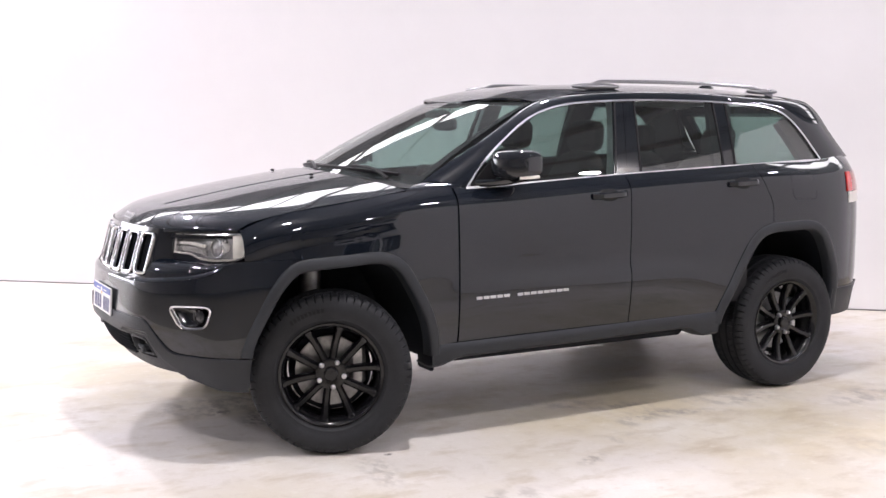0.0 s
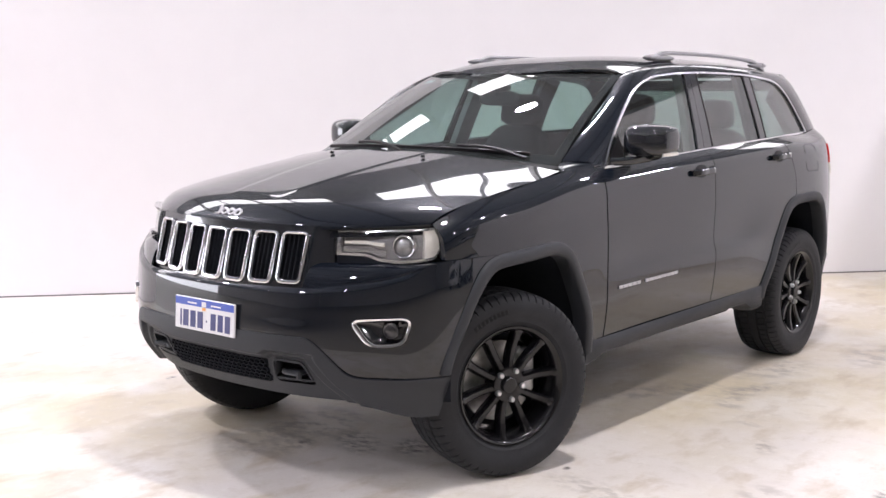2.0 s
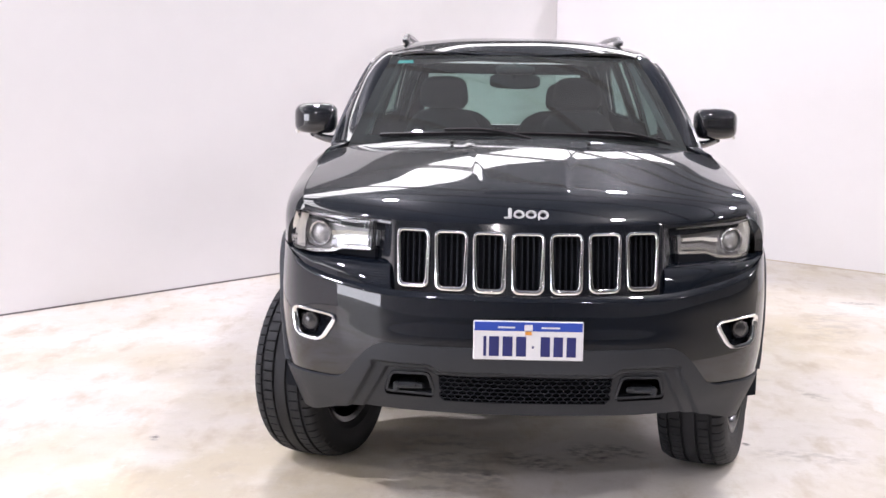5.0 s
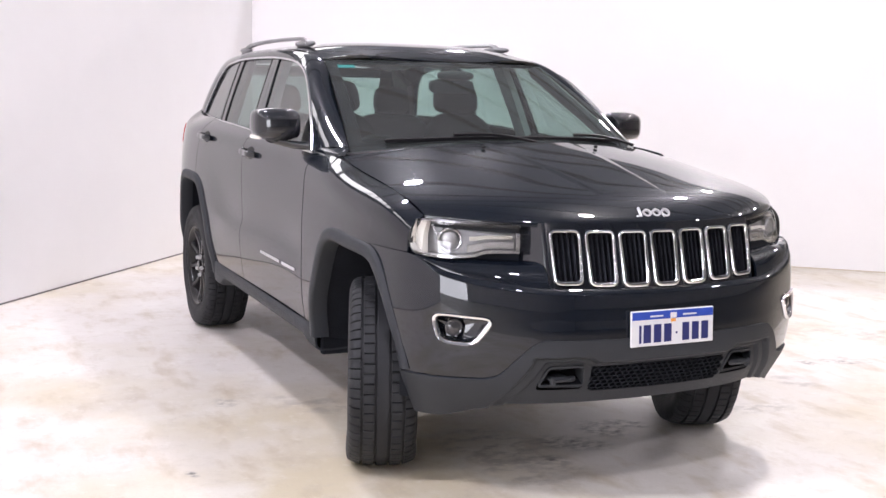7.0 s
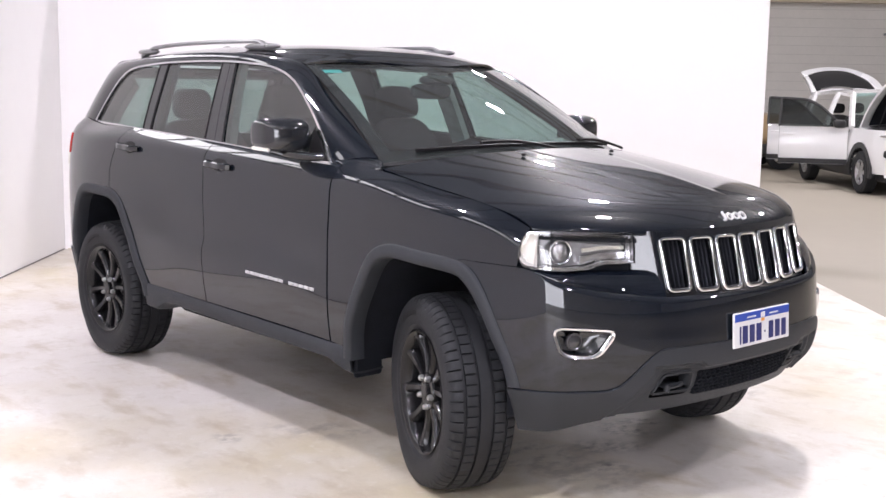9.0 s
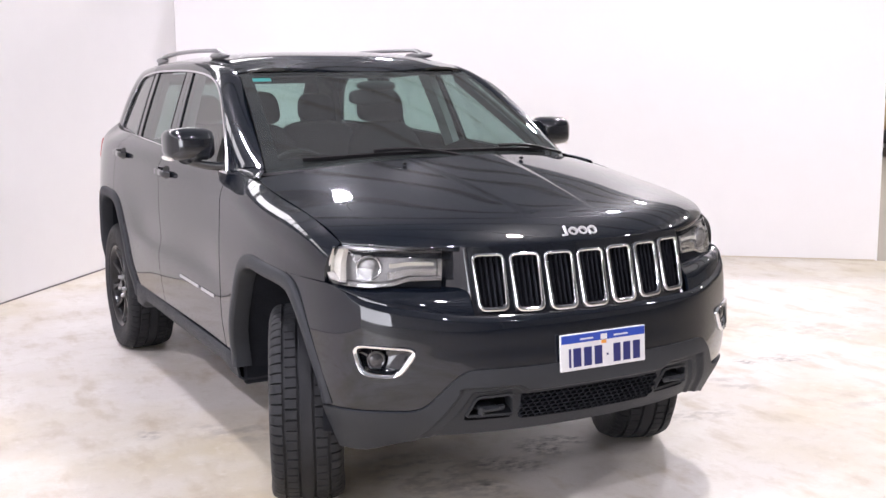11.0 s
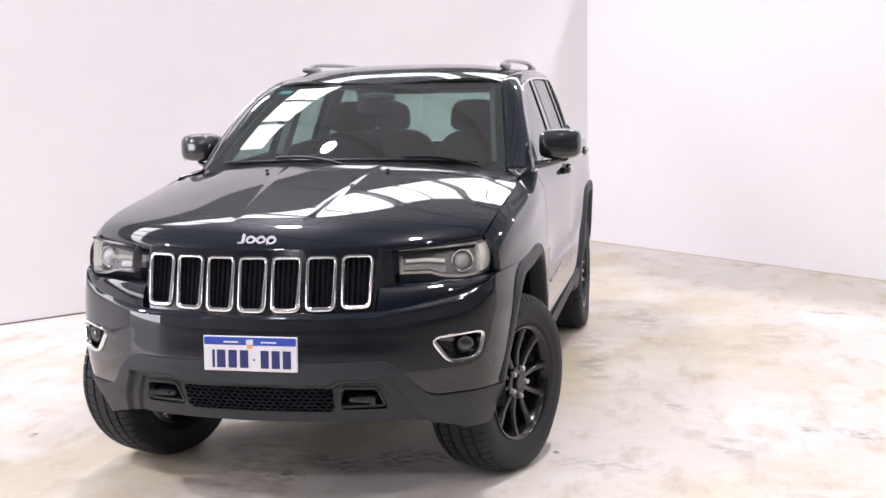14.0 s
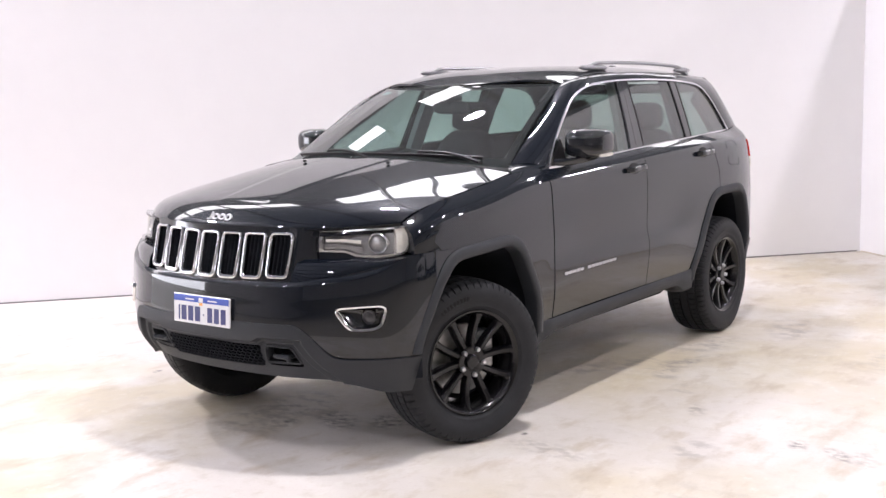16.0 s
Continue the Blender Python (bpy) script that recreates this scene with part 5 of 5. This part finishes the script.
# ---- cabin ----
Shape().box((-1.5, 0, 0.43), (4.1, 0.80, 0.14), bevel=0.03).box((-1.44, 0, 0.43), (1.55, 1.66, 0.13), bevel=0.03).done("underbody", BLACK, car)
Shape().box((0.12, 0, 0.72), (0.95, 0.80, 0.5), bevel=0.03).done("engine_block", BLACK, car)
Shape().box((-0.58, 0, 0.86), (0.05, 1.66, 0.68), bevel=0.02).done("bulkhead", BLACK, car)
Shape().box((-3.3, 0, 0.72), (0.60, 0.80, 0.55), bevel=0.03).done("cargo_floor", TRIM_IN, car)
dash = np.array([[(-0.42 - 0.62 * k - 0.05 * (1 - v * v) * k, 0.80 * v, 1.222 - 0.03 * k - 0.16 * k**6 + 0.02 * float(ramp(-v, 0.2, 0.35)) * float(ramp(0.75 + v, 0.0, 0.15)) * math.sin(math.pi * min(1, k * 1.1))) for k in np.linspace(0, 1, 16)] for v in np.linspace(-1, 1, 41)])
sh = Shape().grid(dash)
sh.grid(np.array([[(-1.02 - 0.05 * (1 - v * v) + 0.10 * k, 0.80 * v, 1.03 - 0.5 * k) for k in np.linspace(0, 1, 5)] for v in np.linspace(-1, 1, 21)]))
sh.done("dashboard", TRIM_IN, car, "dark dashboard")
wheel_m = look((-1.20, -0.375, 1.135), (-0.6, -0.375, 0.93))
sh = Shape().tube(np.array([wheel_m @ Vector((0.185 * math.cos(a), 0.185 * math.sin(a), 0)) for a in np.linspace(0, 2 * math.pi, 40, endpoint=False)]), 0.016, 10, True)
for a in (0, math.pi, -math.pi / 2):
    sh.tube(np.array([wheel_m @ Vector((r * math.cos(a), r * math.sin(a), -0.01)) for r in np.linspace(0.04, 0.18, 4)]), 0.016, 8)
sh.blob(np.array(wheel_m.translation), (0.06, 0.15, 0.13), 2.6, 20, 12)
sh.done("steering_wheel", TRIM_IN, car, "black steering wheel")


def seat(name, x, y, w, z0, z1, head, hw, lean=0.28):
    sh = Shape()
    sh.blob((x + 0.27, y, z0 + 0.02), (0.56, w, 0.20), 3.2, 30, 14)
    h = z1 - z0
    sh.blob((x, y, (z0 + z1) / 2 + 0.02), (0.16, w, h + 0.06), 3.4, 30, 20, lambda q: (q[0] - lean * q[2], q[1] * (1 - 0.16 * max(0, q[2]) / (h / 2) - 0.0), q[2]))
    ob = sh.done(name, CLOTH, car, "black cloth seat")
    for hy in head:
        Shape().blob((x - lean * (h / 2 + 0.13), y + hy, z1 + 0.135), (0.12, hw, 0.185), 3.4, 26, 16, lambda q: (q[0] - 0.15 * q[2], q[1] * (1 - 0.08 * q[2] / 0.09), q[2])).done("headrest", CLOTH, ob)
        for d in (-0.07, 0.07):
            Shape().tube(np.array([(x - lean * (h / 2), y + hy + d, z1 - 0.02), (x - lean * (h / 2 + 0.1), y + hy + d, z1 + 0.08)]), 0.007, 8).done("headrest_post", CHROME, ob)
    return ob


for y in (0.375, -0.375):
    seat("front_seat", -1.70, y, 0.50, 0.84, 1.37, (0,), 0.27)
seat("rear_seat", -2.72, 0.36, 0.66, 0.84, 1.335, (0.02,), 0.24)
seat("rear_seat", -2.72, -0.36, 0.66, 0.84, 1.335, (-0.02,), 0.24)
sh = Shape().blob((-1.075, 0.0, 1.574), (0.05, 0.255, 0.078), 3.4, 26, 14)
sh.tube(np.array([(-1.06, 0, 1.59), (-1.05, 0, 1.66)]), 0.014, 8)
sh.blob((-1.03, 0, 1.630), (0.11, 0.20, 0.05), 2.6, 20, 10)
sh.done("rear_view_mirror", TRIM_IN, car)
for sgn in (1, -1):
    Shape().sweep(curve([(-1.72, sgn * 0.80, 1.28), (-1.78, sgn * 0.72, 1.55), (-1.81, sgn * 0.66, 1.71)], 10), (0, sgn, 0.3), ((-0.06, -0.02), (-0.06, 0.02), (0.06, 0.02), (0.06, -0.02))).done("pillar_lining", LINER, car)
    Shape().sweep(curve([(-2.50, sgn * 0.80, 1.32), (-2.52, sgn * 0.72, 1.55), (-2.55, sgn * 0.66, 1.70)], 10), (0, sgn, 0.3), ((-0.085, -0.015), (-0.085, 0.015), (0.085, 0.015), (0.085, -0.015))).done("pillar_lining", TRIM_IN, car)
    Shape().sweep(curve([(-3.34, sgn * 0.70, 1.33), (-3.25, sgn * 0.65, 1.50), (-3.17, sgn * 0.60, 1.63)], 10), (0, sgn, 0.3), ((-0.12, -0.02), (-0.12, 0.02), (0.12, 0.02), (0.12, -0.02))).done("pillar_lining", TRIM_IN, car)
    Shape().sweep(np.array([wind_edge(k) * np.array((1, sgn, 1)) + np.array((-0.035, -sgn * 0.035, -0.02)) for k in np.linspace(0, 1, 10)]), (0.3, sgn, 0.6), ((-0.045, -0.015), (-0.045, 0.015), (0.045, 0.015), (0.045, -0.015))).done("pillar_lining", TRIM_IN, car)

# ---- wheels ----
def tread_depth(i, j):
    """Cross cuts in the shoulder blocks and, between them, in the second ribs."""
    y, r = TYRE[j]
    if 0.0885 <= abs(y) < 0.130 and r > 0.370:
        return 0.011 if i % 10 == 0 else 0.0
    if 0.0340 < abs(y) < 0.0764 and r > 0.385:
        return 0.008 if i % 10 == (5 if y > 0 else 7) else 0.0
    return 0.0


half_tyre = [(0.0, 0.3945), (0.022, 0.3945), (0.0225, 0.383), (0.034, 0.383), (0.0345, 0.394), (0.048, 0.3938), (0.062, 0.393), (0.076, 0.392), (0.0765, 0.381), (0.088, 0.380), (0.0885, 0.390), (0.104, 0.387), (0.117, 0.381), (0.126, 0.372), (0.1335, 0.356), (0.1385, 0.335), (0.1395, 0.318), (0.1365, 0.296), (0.130, 0.277), (0.1305, 0.272), (0.124, 0.262), (0.118, 0.250), (0.110, 0.238)]
TYRE = [(-y, r) for y, r in half_tyre[:0:-1]] + half_tyre
rim_sh = Shape().turn(((0.112, 0.238), (0.119, 0.247), (0.124, 0.253), (0.127, 0.252), (0.126, 0.246), (0.118, 0.238), (0.110, 0.231), (0.085, 0.224), (0.03, 0.213), (-0.05, 0.208), (-0.11, 0.225), (-0.118, 0.245)), 72)
rim_sh.turn(((0.060, 0.0), (0.060, 0.076), (0.088, 0.079), (0.098, 0.073), (0.101, 0.058), (0.097, 0.042), (0.097, 0.0)), 40)
wheel = rim_sh.done("wheel", RIM, car, "gloss black ten-spoke alloy wheel", sharp=40)
for k in range(5):
    for d in (-1, 1):
        rs = np.linspace(0.062, 0.240, 14)
        mid = 2 * math.pi * k / 5 + 0.15 + math.pi / 5
        rows = []
        for r in rs:
            t = (r - 0.062) / 0.178
            a = mid + d * (0.35 - 0.07 * t)
            out_v, side_v = np.array((math.sin(a), 0, math.cos(a))), np.array((math.cos(a), 0, -math.sin(a)))
            c = out_v * r + np.array((0, 0.080 + 0.020 * t - 0.012 * math.sin(math.pi * t), 0))
            w = 1.05 + 0.20 * min(1.0, 2 * t) - 0.10 * math.sin(math.pi * t) + 0.55 * max(0, (t - 0.78) / 0.22) ** 2
            rows.append([c + side_v * s * w + np.array((0, h, 0)) for s, h in ((-0.0175, -0.024), (-0.0150, 0.006), (-0.008, 0.015), (0.008, 0.015), (0.0150, 0.006), (0.0175, -0.024))])
        Shape().grid(np.array(rows), out=(0, 1, 0)).done("spoke", RIM, wheel, sharp=40)
ty = Shape().turn(TYRE, 620, wave=tread_depth)
ty.v = [(x, y + (0.012 if y > 0 else -0.012) * max(0.0, min(1.0, (-0.24 - z) / 0.12)) * (1 if 0.26 < math.hypot(x, z) < 0.375 else 0), max(z, -HUB_Z + 0.0005)) for x, y, z in ty.v]
tyre = ty.done("tyre", RUBBER, wheel, sharp=28)
for k in range(5):
    a = 2 * math.pi * k / 5 + 0.15 + math.pi / 5
    Shape().turn(((0.085, 0.0125), (0.104, 0.0125), (0.108, 0.0115), (0.114, 0.0105), (0.117, 0.007), (0.1175, 0.0)), 12, (0.063 * math.sin(a), 0, 0.063 * math.cos(a))).done("wheel_nut", NUT, wheel)
Shape().turn(((0.095, 0.034), (0.108, 0.033), (0.112, 0.028), (0.1125, 0.0)), 32).done("centre_cap", RIM, wheel)
Shape().turn(((0.0, 0.06), (0.012, 0.09), (0.012, 0.170), (0.0, 0.171), (-0.012, 0.170), (-0.012, 0.09)), 48).done("brake_disc", STEEL, wheel)
Shape().turn(((-0.02, 0.0), (-0.02, 0.200), (-0.10, 0.205)), 40).done("backing_plate", BLACK, wheel)
Shape().box((-0.13, 0.005, 0.03), (0.08, 0.08, 0.20), None, 0.02).done("brake_caliper", STEEL, wheel)
# raised size marks on the tyre wall, as plain bars
for k in range(9):
    a = 0.62 - k * 0.062
    Shape().box((0.318 * math.sin(a), 0.1385, 0.318 * math.cos(a)), (0.014, 0.004, 0.022), Euler((0, a, 0)).to_matrix().to_4x4(), 0.001).done("size_mark", SEAL, tyre)
STEER = -21
spots = ((0, 0.80, STEER), (-WHEELBASE, 0.80, 0), (0, -0.80, STEER + 180), (-WHEELBASE, -0.80, 180))
for n, (x, y, r) in enumerate(spots):
    m = pose(x, y, HUB_Z, 0, 0, r)
    if n == 0:
        wheel.matrix_local = m
        first = wheel
    else:
        w2 = copy_thing(first, m)
        w2.parent = car
for sgn in (1, -1):
    Shape().tube(np.array([(0.0, sgn * 0.30, 0.36), (0.0, sgn * 0.78, HUB_Z)]), 0.03, 10).done("drive_shaft", BLACK, car)
    Shape().tube(np.array([(-WHEELBASE, sgn * 0.30, 0.40), (-WHEELBASE, sgn * 0.78, HUB_Z)]), 0.035, 10).done("drive_shaft", BLACK, car)
    Shape().tube(np.array([(0.03, sgn * 0.60, 0.45), (0.0, sgn * 0.55, 0.95)]), 0.055, 12).done("suspension_strut", STEEL, car)

# ---- far part of the warehouse: a white car with everything open, and what stands by it ----
WHITE = material("white_car_paint", (0.78, 0.78, 0.79), 0.3, coat=0.8, vary=0.02)
DARK_GLASS = glass("dark_privacy_glass", (0.12, 0.14, 0.135), veil=0.02)
TAN = material("tan_car_paint", (0.36, 0.25, 0.14), 0.35, coat=0.6, vary=0.1)
ALLOY = material("machined_alloy", (0.55, 0.55, 0.56), 0.3, metal=0.9, vary=0.2, scale=20)
CAR_DARK = material("dark_grey_trim", (0.02, 0.02, 0.022), 0.5)


def place_on(ob, x, y, turn):
    ob.matrix_world = pose(x, y, 0, 0, 0, turn)


heading = math.degrees(math.atan2(ALONG_A.y, ALONG_A.x))
suv = new("compact_sport_utility_vehicle")
tagged(suv, "white compact sport utility vehicle with doors, bonnet and tailgate open", "car")
WB2 = 2.62


def suv_side(sgn):
    xs, zs = np.linspace(-3.42, 0.80, 106), np.linspace(0.34, 1.02, 24)
    open_side = sgn < 0

    def hole(c):
        x, z = c[0], c[2]
        if math.hypot(x, z - 0.34) < 0.395 or math.hypot(x + WB2, z - 0.34) < 0.395:
            return True
        return open_side and ((-1.63 < x < -0.58 and z > 0.44) or (-2.40 < x < -1.70 and z > 0.44 and math.hypot(x + WB2, z - 0.34) > 0.42))

    p = np.array([[(x, sgn * (0.895 - 0.05 * ((z - 0.7) / 0.35) ** 2 - 0.12 * float(ramp(x, 0.45, 0.85)) - 0.10 * float(ramp(-x, 3.0, 3.45))), z) for z in zs] for x in xs])
    return p, hole


for sgn in (1, -1):
    p, hole = suv_side(sgn)
    Shape().grid(p, out=(0, sgn, 0), hole=hole).done("body_side", WHITE, suv)
    for mid in (0, -WB2):
        ring = np.array([(mid + 0.43 * math.cos(a), sgn * 0.895, 0.34 + 0.43 * math.sin(a)) for a in np.linspace(-0.15, math.pi + 0.15, 40)])
        Shape().sweep(ring, (0, sgn, 0), ((-0.045, -0.03), (-0.045, 0.012), (0.04, 0.016), (0.04, -0.03))).done("wheel_arch_trim", CAR_DARK, suv)
        sh = Shape().turn(((-0.09, 0.20), (-0.10, 0.30), (-0.08, 0.335), (0.08, 0.335), (0.10, 0.30), (0.085, 0.215)), 48, (mid, sgn * 0.79, 0.335))
        ty2 = sh.done("tyre", RUBBER, suv)
        sh = Shape().turn(((0.07 * sgn, 0.215), (0.085 * sgn, 0.205), (0.03 * sgn, 0.19)), 40, (mid, sgn * 0.79, 0.335))
        sh.turn(((0.06 * sgn, 0.05), (0.075 * sgn, 0.0)), 20, (mid, sgn * 0.79, 0.335))
        for k in range(5):
            a = 2 * math.pi * k / 5 + 0.3
            sh.sweep(np.array([(mid + r * math.sin(a), sgn * 0.79 + 0.07 * sgn, 0.335 + r * math.cos(a)) for r in np.linspace(0.03, 0.205, 5)]), (0, sgn, 0), ((-0.032, -0.015), (-0.026, 0.008), (0.026, 0.008), (0.032, -0.015)))
        sh.done("rim", ALLOY, ty2)
    Shape().sweep(np.array([(x, sgn * 0.885, 0.37) for x in np.linspace(-0.45, -WB2 + 0.45, 10)]), (0, sgn, 0), ((-0.075, -0.02), (-0.07, 0.014), (0.07, 0.014), (0.075, -0.02))).done("sill_trim", CAR_DARK, suv)
    for pts in (((-0.50, 0.86, 1.02), (-0.95, 0.70, 1.40), (-1.15, 0.62, 1.56)), ((-1.66, 0.86, 1.02), (-1.70, 0.74, 1.40), (-1.72, 0.66, 1.58)), ((-2.75, 0.84, 1.02), (-2.85, 0.72, 1.40), (-2.92, 0.64, 1.57)), ((-3.35, 0.78, 1.02), (-3.22, 0.68, 1.35), (-3.05, 0.62, 1.56))):
        Shape().sweep(curve([(x, sgn * y, z) for x, y, z in pts], 10), (0, sgn, 0.3), ((-0.045, -0.03), (-0.045, 0.03), (0.045, 0.03), (0.045, -0.03))).done("pillar", WHITE, suv)
    Shape().tube(curve([(-1.25, sgn * 0.58, 1.64), (-2.0, sgn * 0.59, 1.67), (-2.85, sgn * 0.57, 1.63)], 16), 0.018, 8).done("roof_rail", ALLOY, suv)
    # lamps
    Shape().blob((0.74, sgn * 0.68, 0.66), (0.14, 0.26, 0.16), 3, 20, 12).done("headlamp_surround", CAR_DARK, suv)
    Shape().blob((0.80, sgn * 0.67, 0.66), (0.06, 0.18, 0.09), 3, 20, 12).done("headlamp", LAMP_SILVER, suv)
    Shape().blob((0.66, sgn * 0.72, 0.93), (0.20, 0.24, 0.05), 3, 20, 10).done("daytime_lamp", LAMP_SILVER, suv)
roof2 = np.array([[(-1.12 - 1.98 * u, 0.64 * v, 1.60 + 0.045 * math.sin(math.pi * u) - 0.05 * abs(v) ** 3) for v in np.linspace(-1, 1, 15)] for u in np.linspace(0, 1, 20)])
Shape().grid(roof2, out=(0, 0, 1), skirt=0.05).done("roof", WHITE, suv)
Shape().grid(np.array([[(-0.48 - 0.64 * u, (0.80 - 0.18 * u) * v, 1.02 + 0.56 * u) for v in np.linspace(-1, 1, 12)] for u in np.linspace(0, 1, 8)])).done("windshield", WINDSHIELD, suv)
front2 = np.array([[(0.87 - 0.12 * abs(v) ** 3 - 0.08 * float(ramp(z, 0.75, 1.0)), 0.785 * v, z) for z in np.linspace(0.30, 0.95, 14)] for v in np.linspace(-1, 1, 25)])
Shape().grid(front2, out=(1, 0, 0), skirt=0.1, hole=lambda c: 0.62 < c[2] < 0.80 and abs(c[1]) < 0.45).done("front_bumper", WHITE, suv)
Shape().box((0.72, 0, 0.71), (0.10, 0.95, 0.22), None, 0.02).done("grille", CAR_DARK, suv)
Shape().box((0.80, 0, 0.40), (0.13, 1.10, 0.12), None, 0.03).done("lower_grille", CAR_DARK, suv)
Shape().box((0.835, 0, 0.345), (0.10, 0.9, 0.05), None, 0.02).done("skid_plate", ALLOY, suv)
Shape().box((0.15, 0, 0.80), (1.15, 1.30, 0.24), None, 0.03).done("engine", CAR_DARK, suv)
Shape().box((-1.35, 0, 0.30), (4.1, 1.5, 0.16), None, 0.03).done("underbody", CAR_DARK, suv)
Shape().box((-3.3, 0, 0.72), (0.16, 1.5, 0.6), None, 0.05).done("rear_panel", WHITE, suv)
Shape().blob((-0.62, 0, 0.98), (0.35, 1.45, 0.22), 3).done("dashboard", CAR_DARK, suv)
for x, z in ((-1.55, 1.18), (-2.45, 1.16)):
    for y in (-0.38, 0.38):
        ob = Shape().blob((x, y, z - 0.28), (0.18, 0.50, 0.62), 3.2).blob((x + 0.25, y, 0.66), (0.55, 0.5, 0.18), 3).done("seat", CLOTH, suv)
        Shape().blob((x - 0.06, y, z + 0.14), (0.10, 0.26, 0.18), 3).done("headrest", CLOTH, ob)


def lid(name, hinge, angle, length, width, bow, mats, inner_name):
    """A hinged panel, turned up about a crosswise line."""
    ob = None
    for nm, mat, off in ((name, mats[0], 0.02), (inner_name, mats[1], -0.02)):
        rim = 1.0 if off > 0 else 0.84
        p = np.array([[(length * u, rim * (width - 0.10 * u * u) * v, off + bow * math.sin(math.pi * u) + (0.10 if angle > 90 else -0.04) * abs(v) ** 2.4) for v in np.linspace(-1, 1, 19)] for u in np.linspace((1 - rim) / 2, (1 + rim) / 2, 14)])
        c, s = math.cos(radians(angle)), math.sin(radians(angle))
        q = np.stack([hinge[0] + p[..., 0] * c - p[..., 2] * s, p[..., 1], hinge[2] + p[..., 0] * s + p[..., 2] * c], -1)
        made = Shape().grid(q, skirt=(0.10 if angle > 90 else 0.04) if off > 0 else 0.012).done(nm, mat, ob or suv)
        ob = ob or made
    return ob


lid("bonnet", (-0.50, 0, 1.04), 43, 1.10, 0.74, 0.06, (WHITE, BLACK), "bonnet_lining")
lid("tailgate", (-3.02, 0, 1.60), 158, 1.0, 0.66, -0.06, (WHITE, CAR_DARK), "tailgate_lining")
Shape().tube(np.array([(-0.2, -0.55, 0.98), (0.05, -0.5, 1.5)]), 0.010, 6).done("bonnet_stay", CAR_DARK, suv)


def swung_door(hx, length, sgn, angle, name="door"):
    """A side door swung out about its front edge."""
    a = radians(angle)
    d = np.array((-math.cos(a), sgn * math.sin(a)))
    n = np.array((math.sin(a), sgn * math.cos(a)))
    base = np.array((hx, sgn * 0.88))

    def at_door(u, z, off):
        q = base + d * u * length + n * off
        return (q[0], q[1], z)

    low = np.array([[at_door(u, z, 0.03 * math.sin(math.pi * (z - 0.42) / 0.62)) for z in np.linspace(0.42, 1.02, 12)] for u in np.linspace(0, 1, 12)])
    ob = Shape().grid(low, skirt=0.05).done(name, WHITE, suv)
    Shape().grid(np.array([[at_door(u, z, -0.06) for z in np.linspace(0.42, 1.02, 4)] for u in np.linspace(0, 1, 4)])).done("door_card", CAR_DARK, ob)
    Shape().grid(np.array([[at_door(u, z, 0.035) for z in np.linspace(0.42, 0.50, 4)] for u in np.linspace(0, 1, 8)]), skirt=0.02).done("lower_trim", CAR_DARK, ob)
    frame_pts = [at_door(0.05, 1.02, 0.0), at_door(0.42, 1.36, -0.12), at_door(0.62, 1.46, -0.15), at_door(0.98, 1.48, -0.15), at_door(1.0, 1.02, 0.0)]
    Shape().tube(straight(frame_pts, 40), 0.022, 8).done("window_frame", CAR_DARK, ob)
    Shape().grid(np.array([[at_door(0.05 + 0.94 * u, 1.02 + t * (0.44 * min(1.0, 0.05 + 1.9 * u)), -0.15 * t * min(1, 1.9 * u)) for t in np.linspace(0, 1, 6)] for u in np.linspace(0, 1, 12)])).done("window_glass", DARK_GLASS, ob).visible_shadow = False
    pts = np.array([at_door(u, 0.90, 0.055) for u in np.linspace(0.78, 0.95, 6)])
    Shape().tube(pts, 0.013, 8).done("handle", WHITE, ob)
    if name == "front_door":
        c = at_door(0.14, 1.08, 0.13)
        Shape().blob(c, (0.14, 0.20, 0.14), 3, 20, 12).done("mirror", CAR_DARK, ob)
    return ob


swung_door(-0.58, 1.08, -1, 74, "front_door")
swung_door(-1.68, 0.95, -1, 76, "rear_door")
place_on(suv, -5.28, 13.77, heading)

tan = new("parked_hatchback")
tagged(tan, "tan hatchback with dark bumper parked against the wall", "car")
Shape().blob((0, 0, 0.78), (4.0, 1.72, 0.75), 3.4, 40, 20).done("body", TAN, tan)
Shape().blob((-0.2, 0, 1.18), (2.4, 1.45, 0.70), 3.0, 36, 18).done("cabin", CAR_DARK, tan)
Shape().blob((0, 0, 0.40), (4.1, 1.70, 0.32), 4.0, 40, 12).done("bumper", CAR_DARK, tan)
for x in (-1.25, 1.25):
    for y in (-0.76, 0.76):
        Shape().turn(((-0.1, 0.18), (-0.1, 0.30), (0.1, 0.30), (0.1, 0.18)), 32, (x, y, 0.30)).done("tyre", RUBBER, tan)
place_on(tan, -10.9, 16.2, heading + 90)

# strip lamp, switched off, on the far wall
strip = Shape()
pa, pb = plan(A0 + 0.10, 13.7), plan(A0 + 0.10, 14.4)
strip.sweep(np.array([(*pa, 2.88), (*pb, 2.88)]), (0, 0, 1), ((-0.06, -0.03), (-0.06, 0.02), (0.06, 0.02), (0.06, -0.03)))
ob = strip.done("strip_lamp", LAMP_BODY)
tagged(ob, "grey strip lamp, switched off, on the block wall", "lamp")
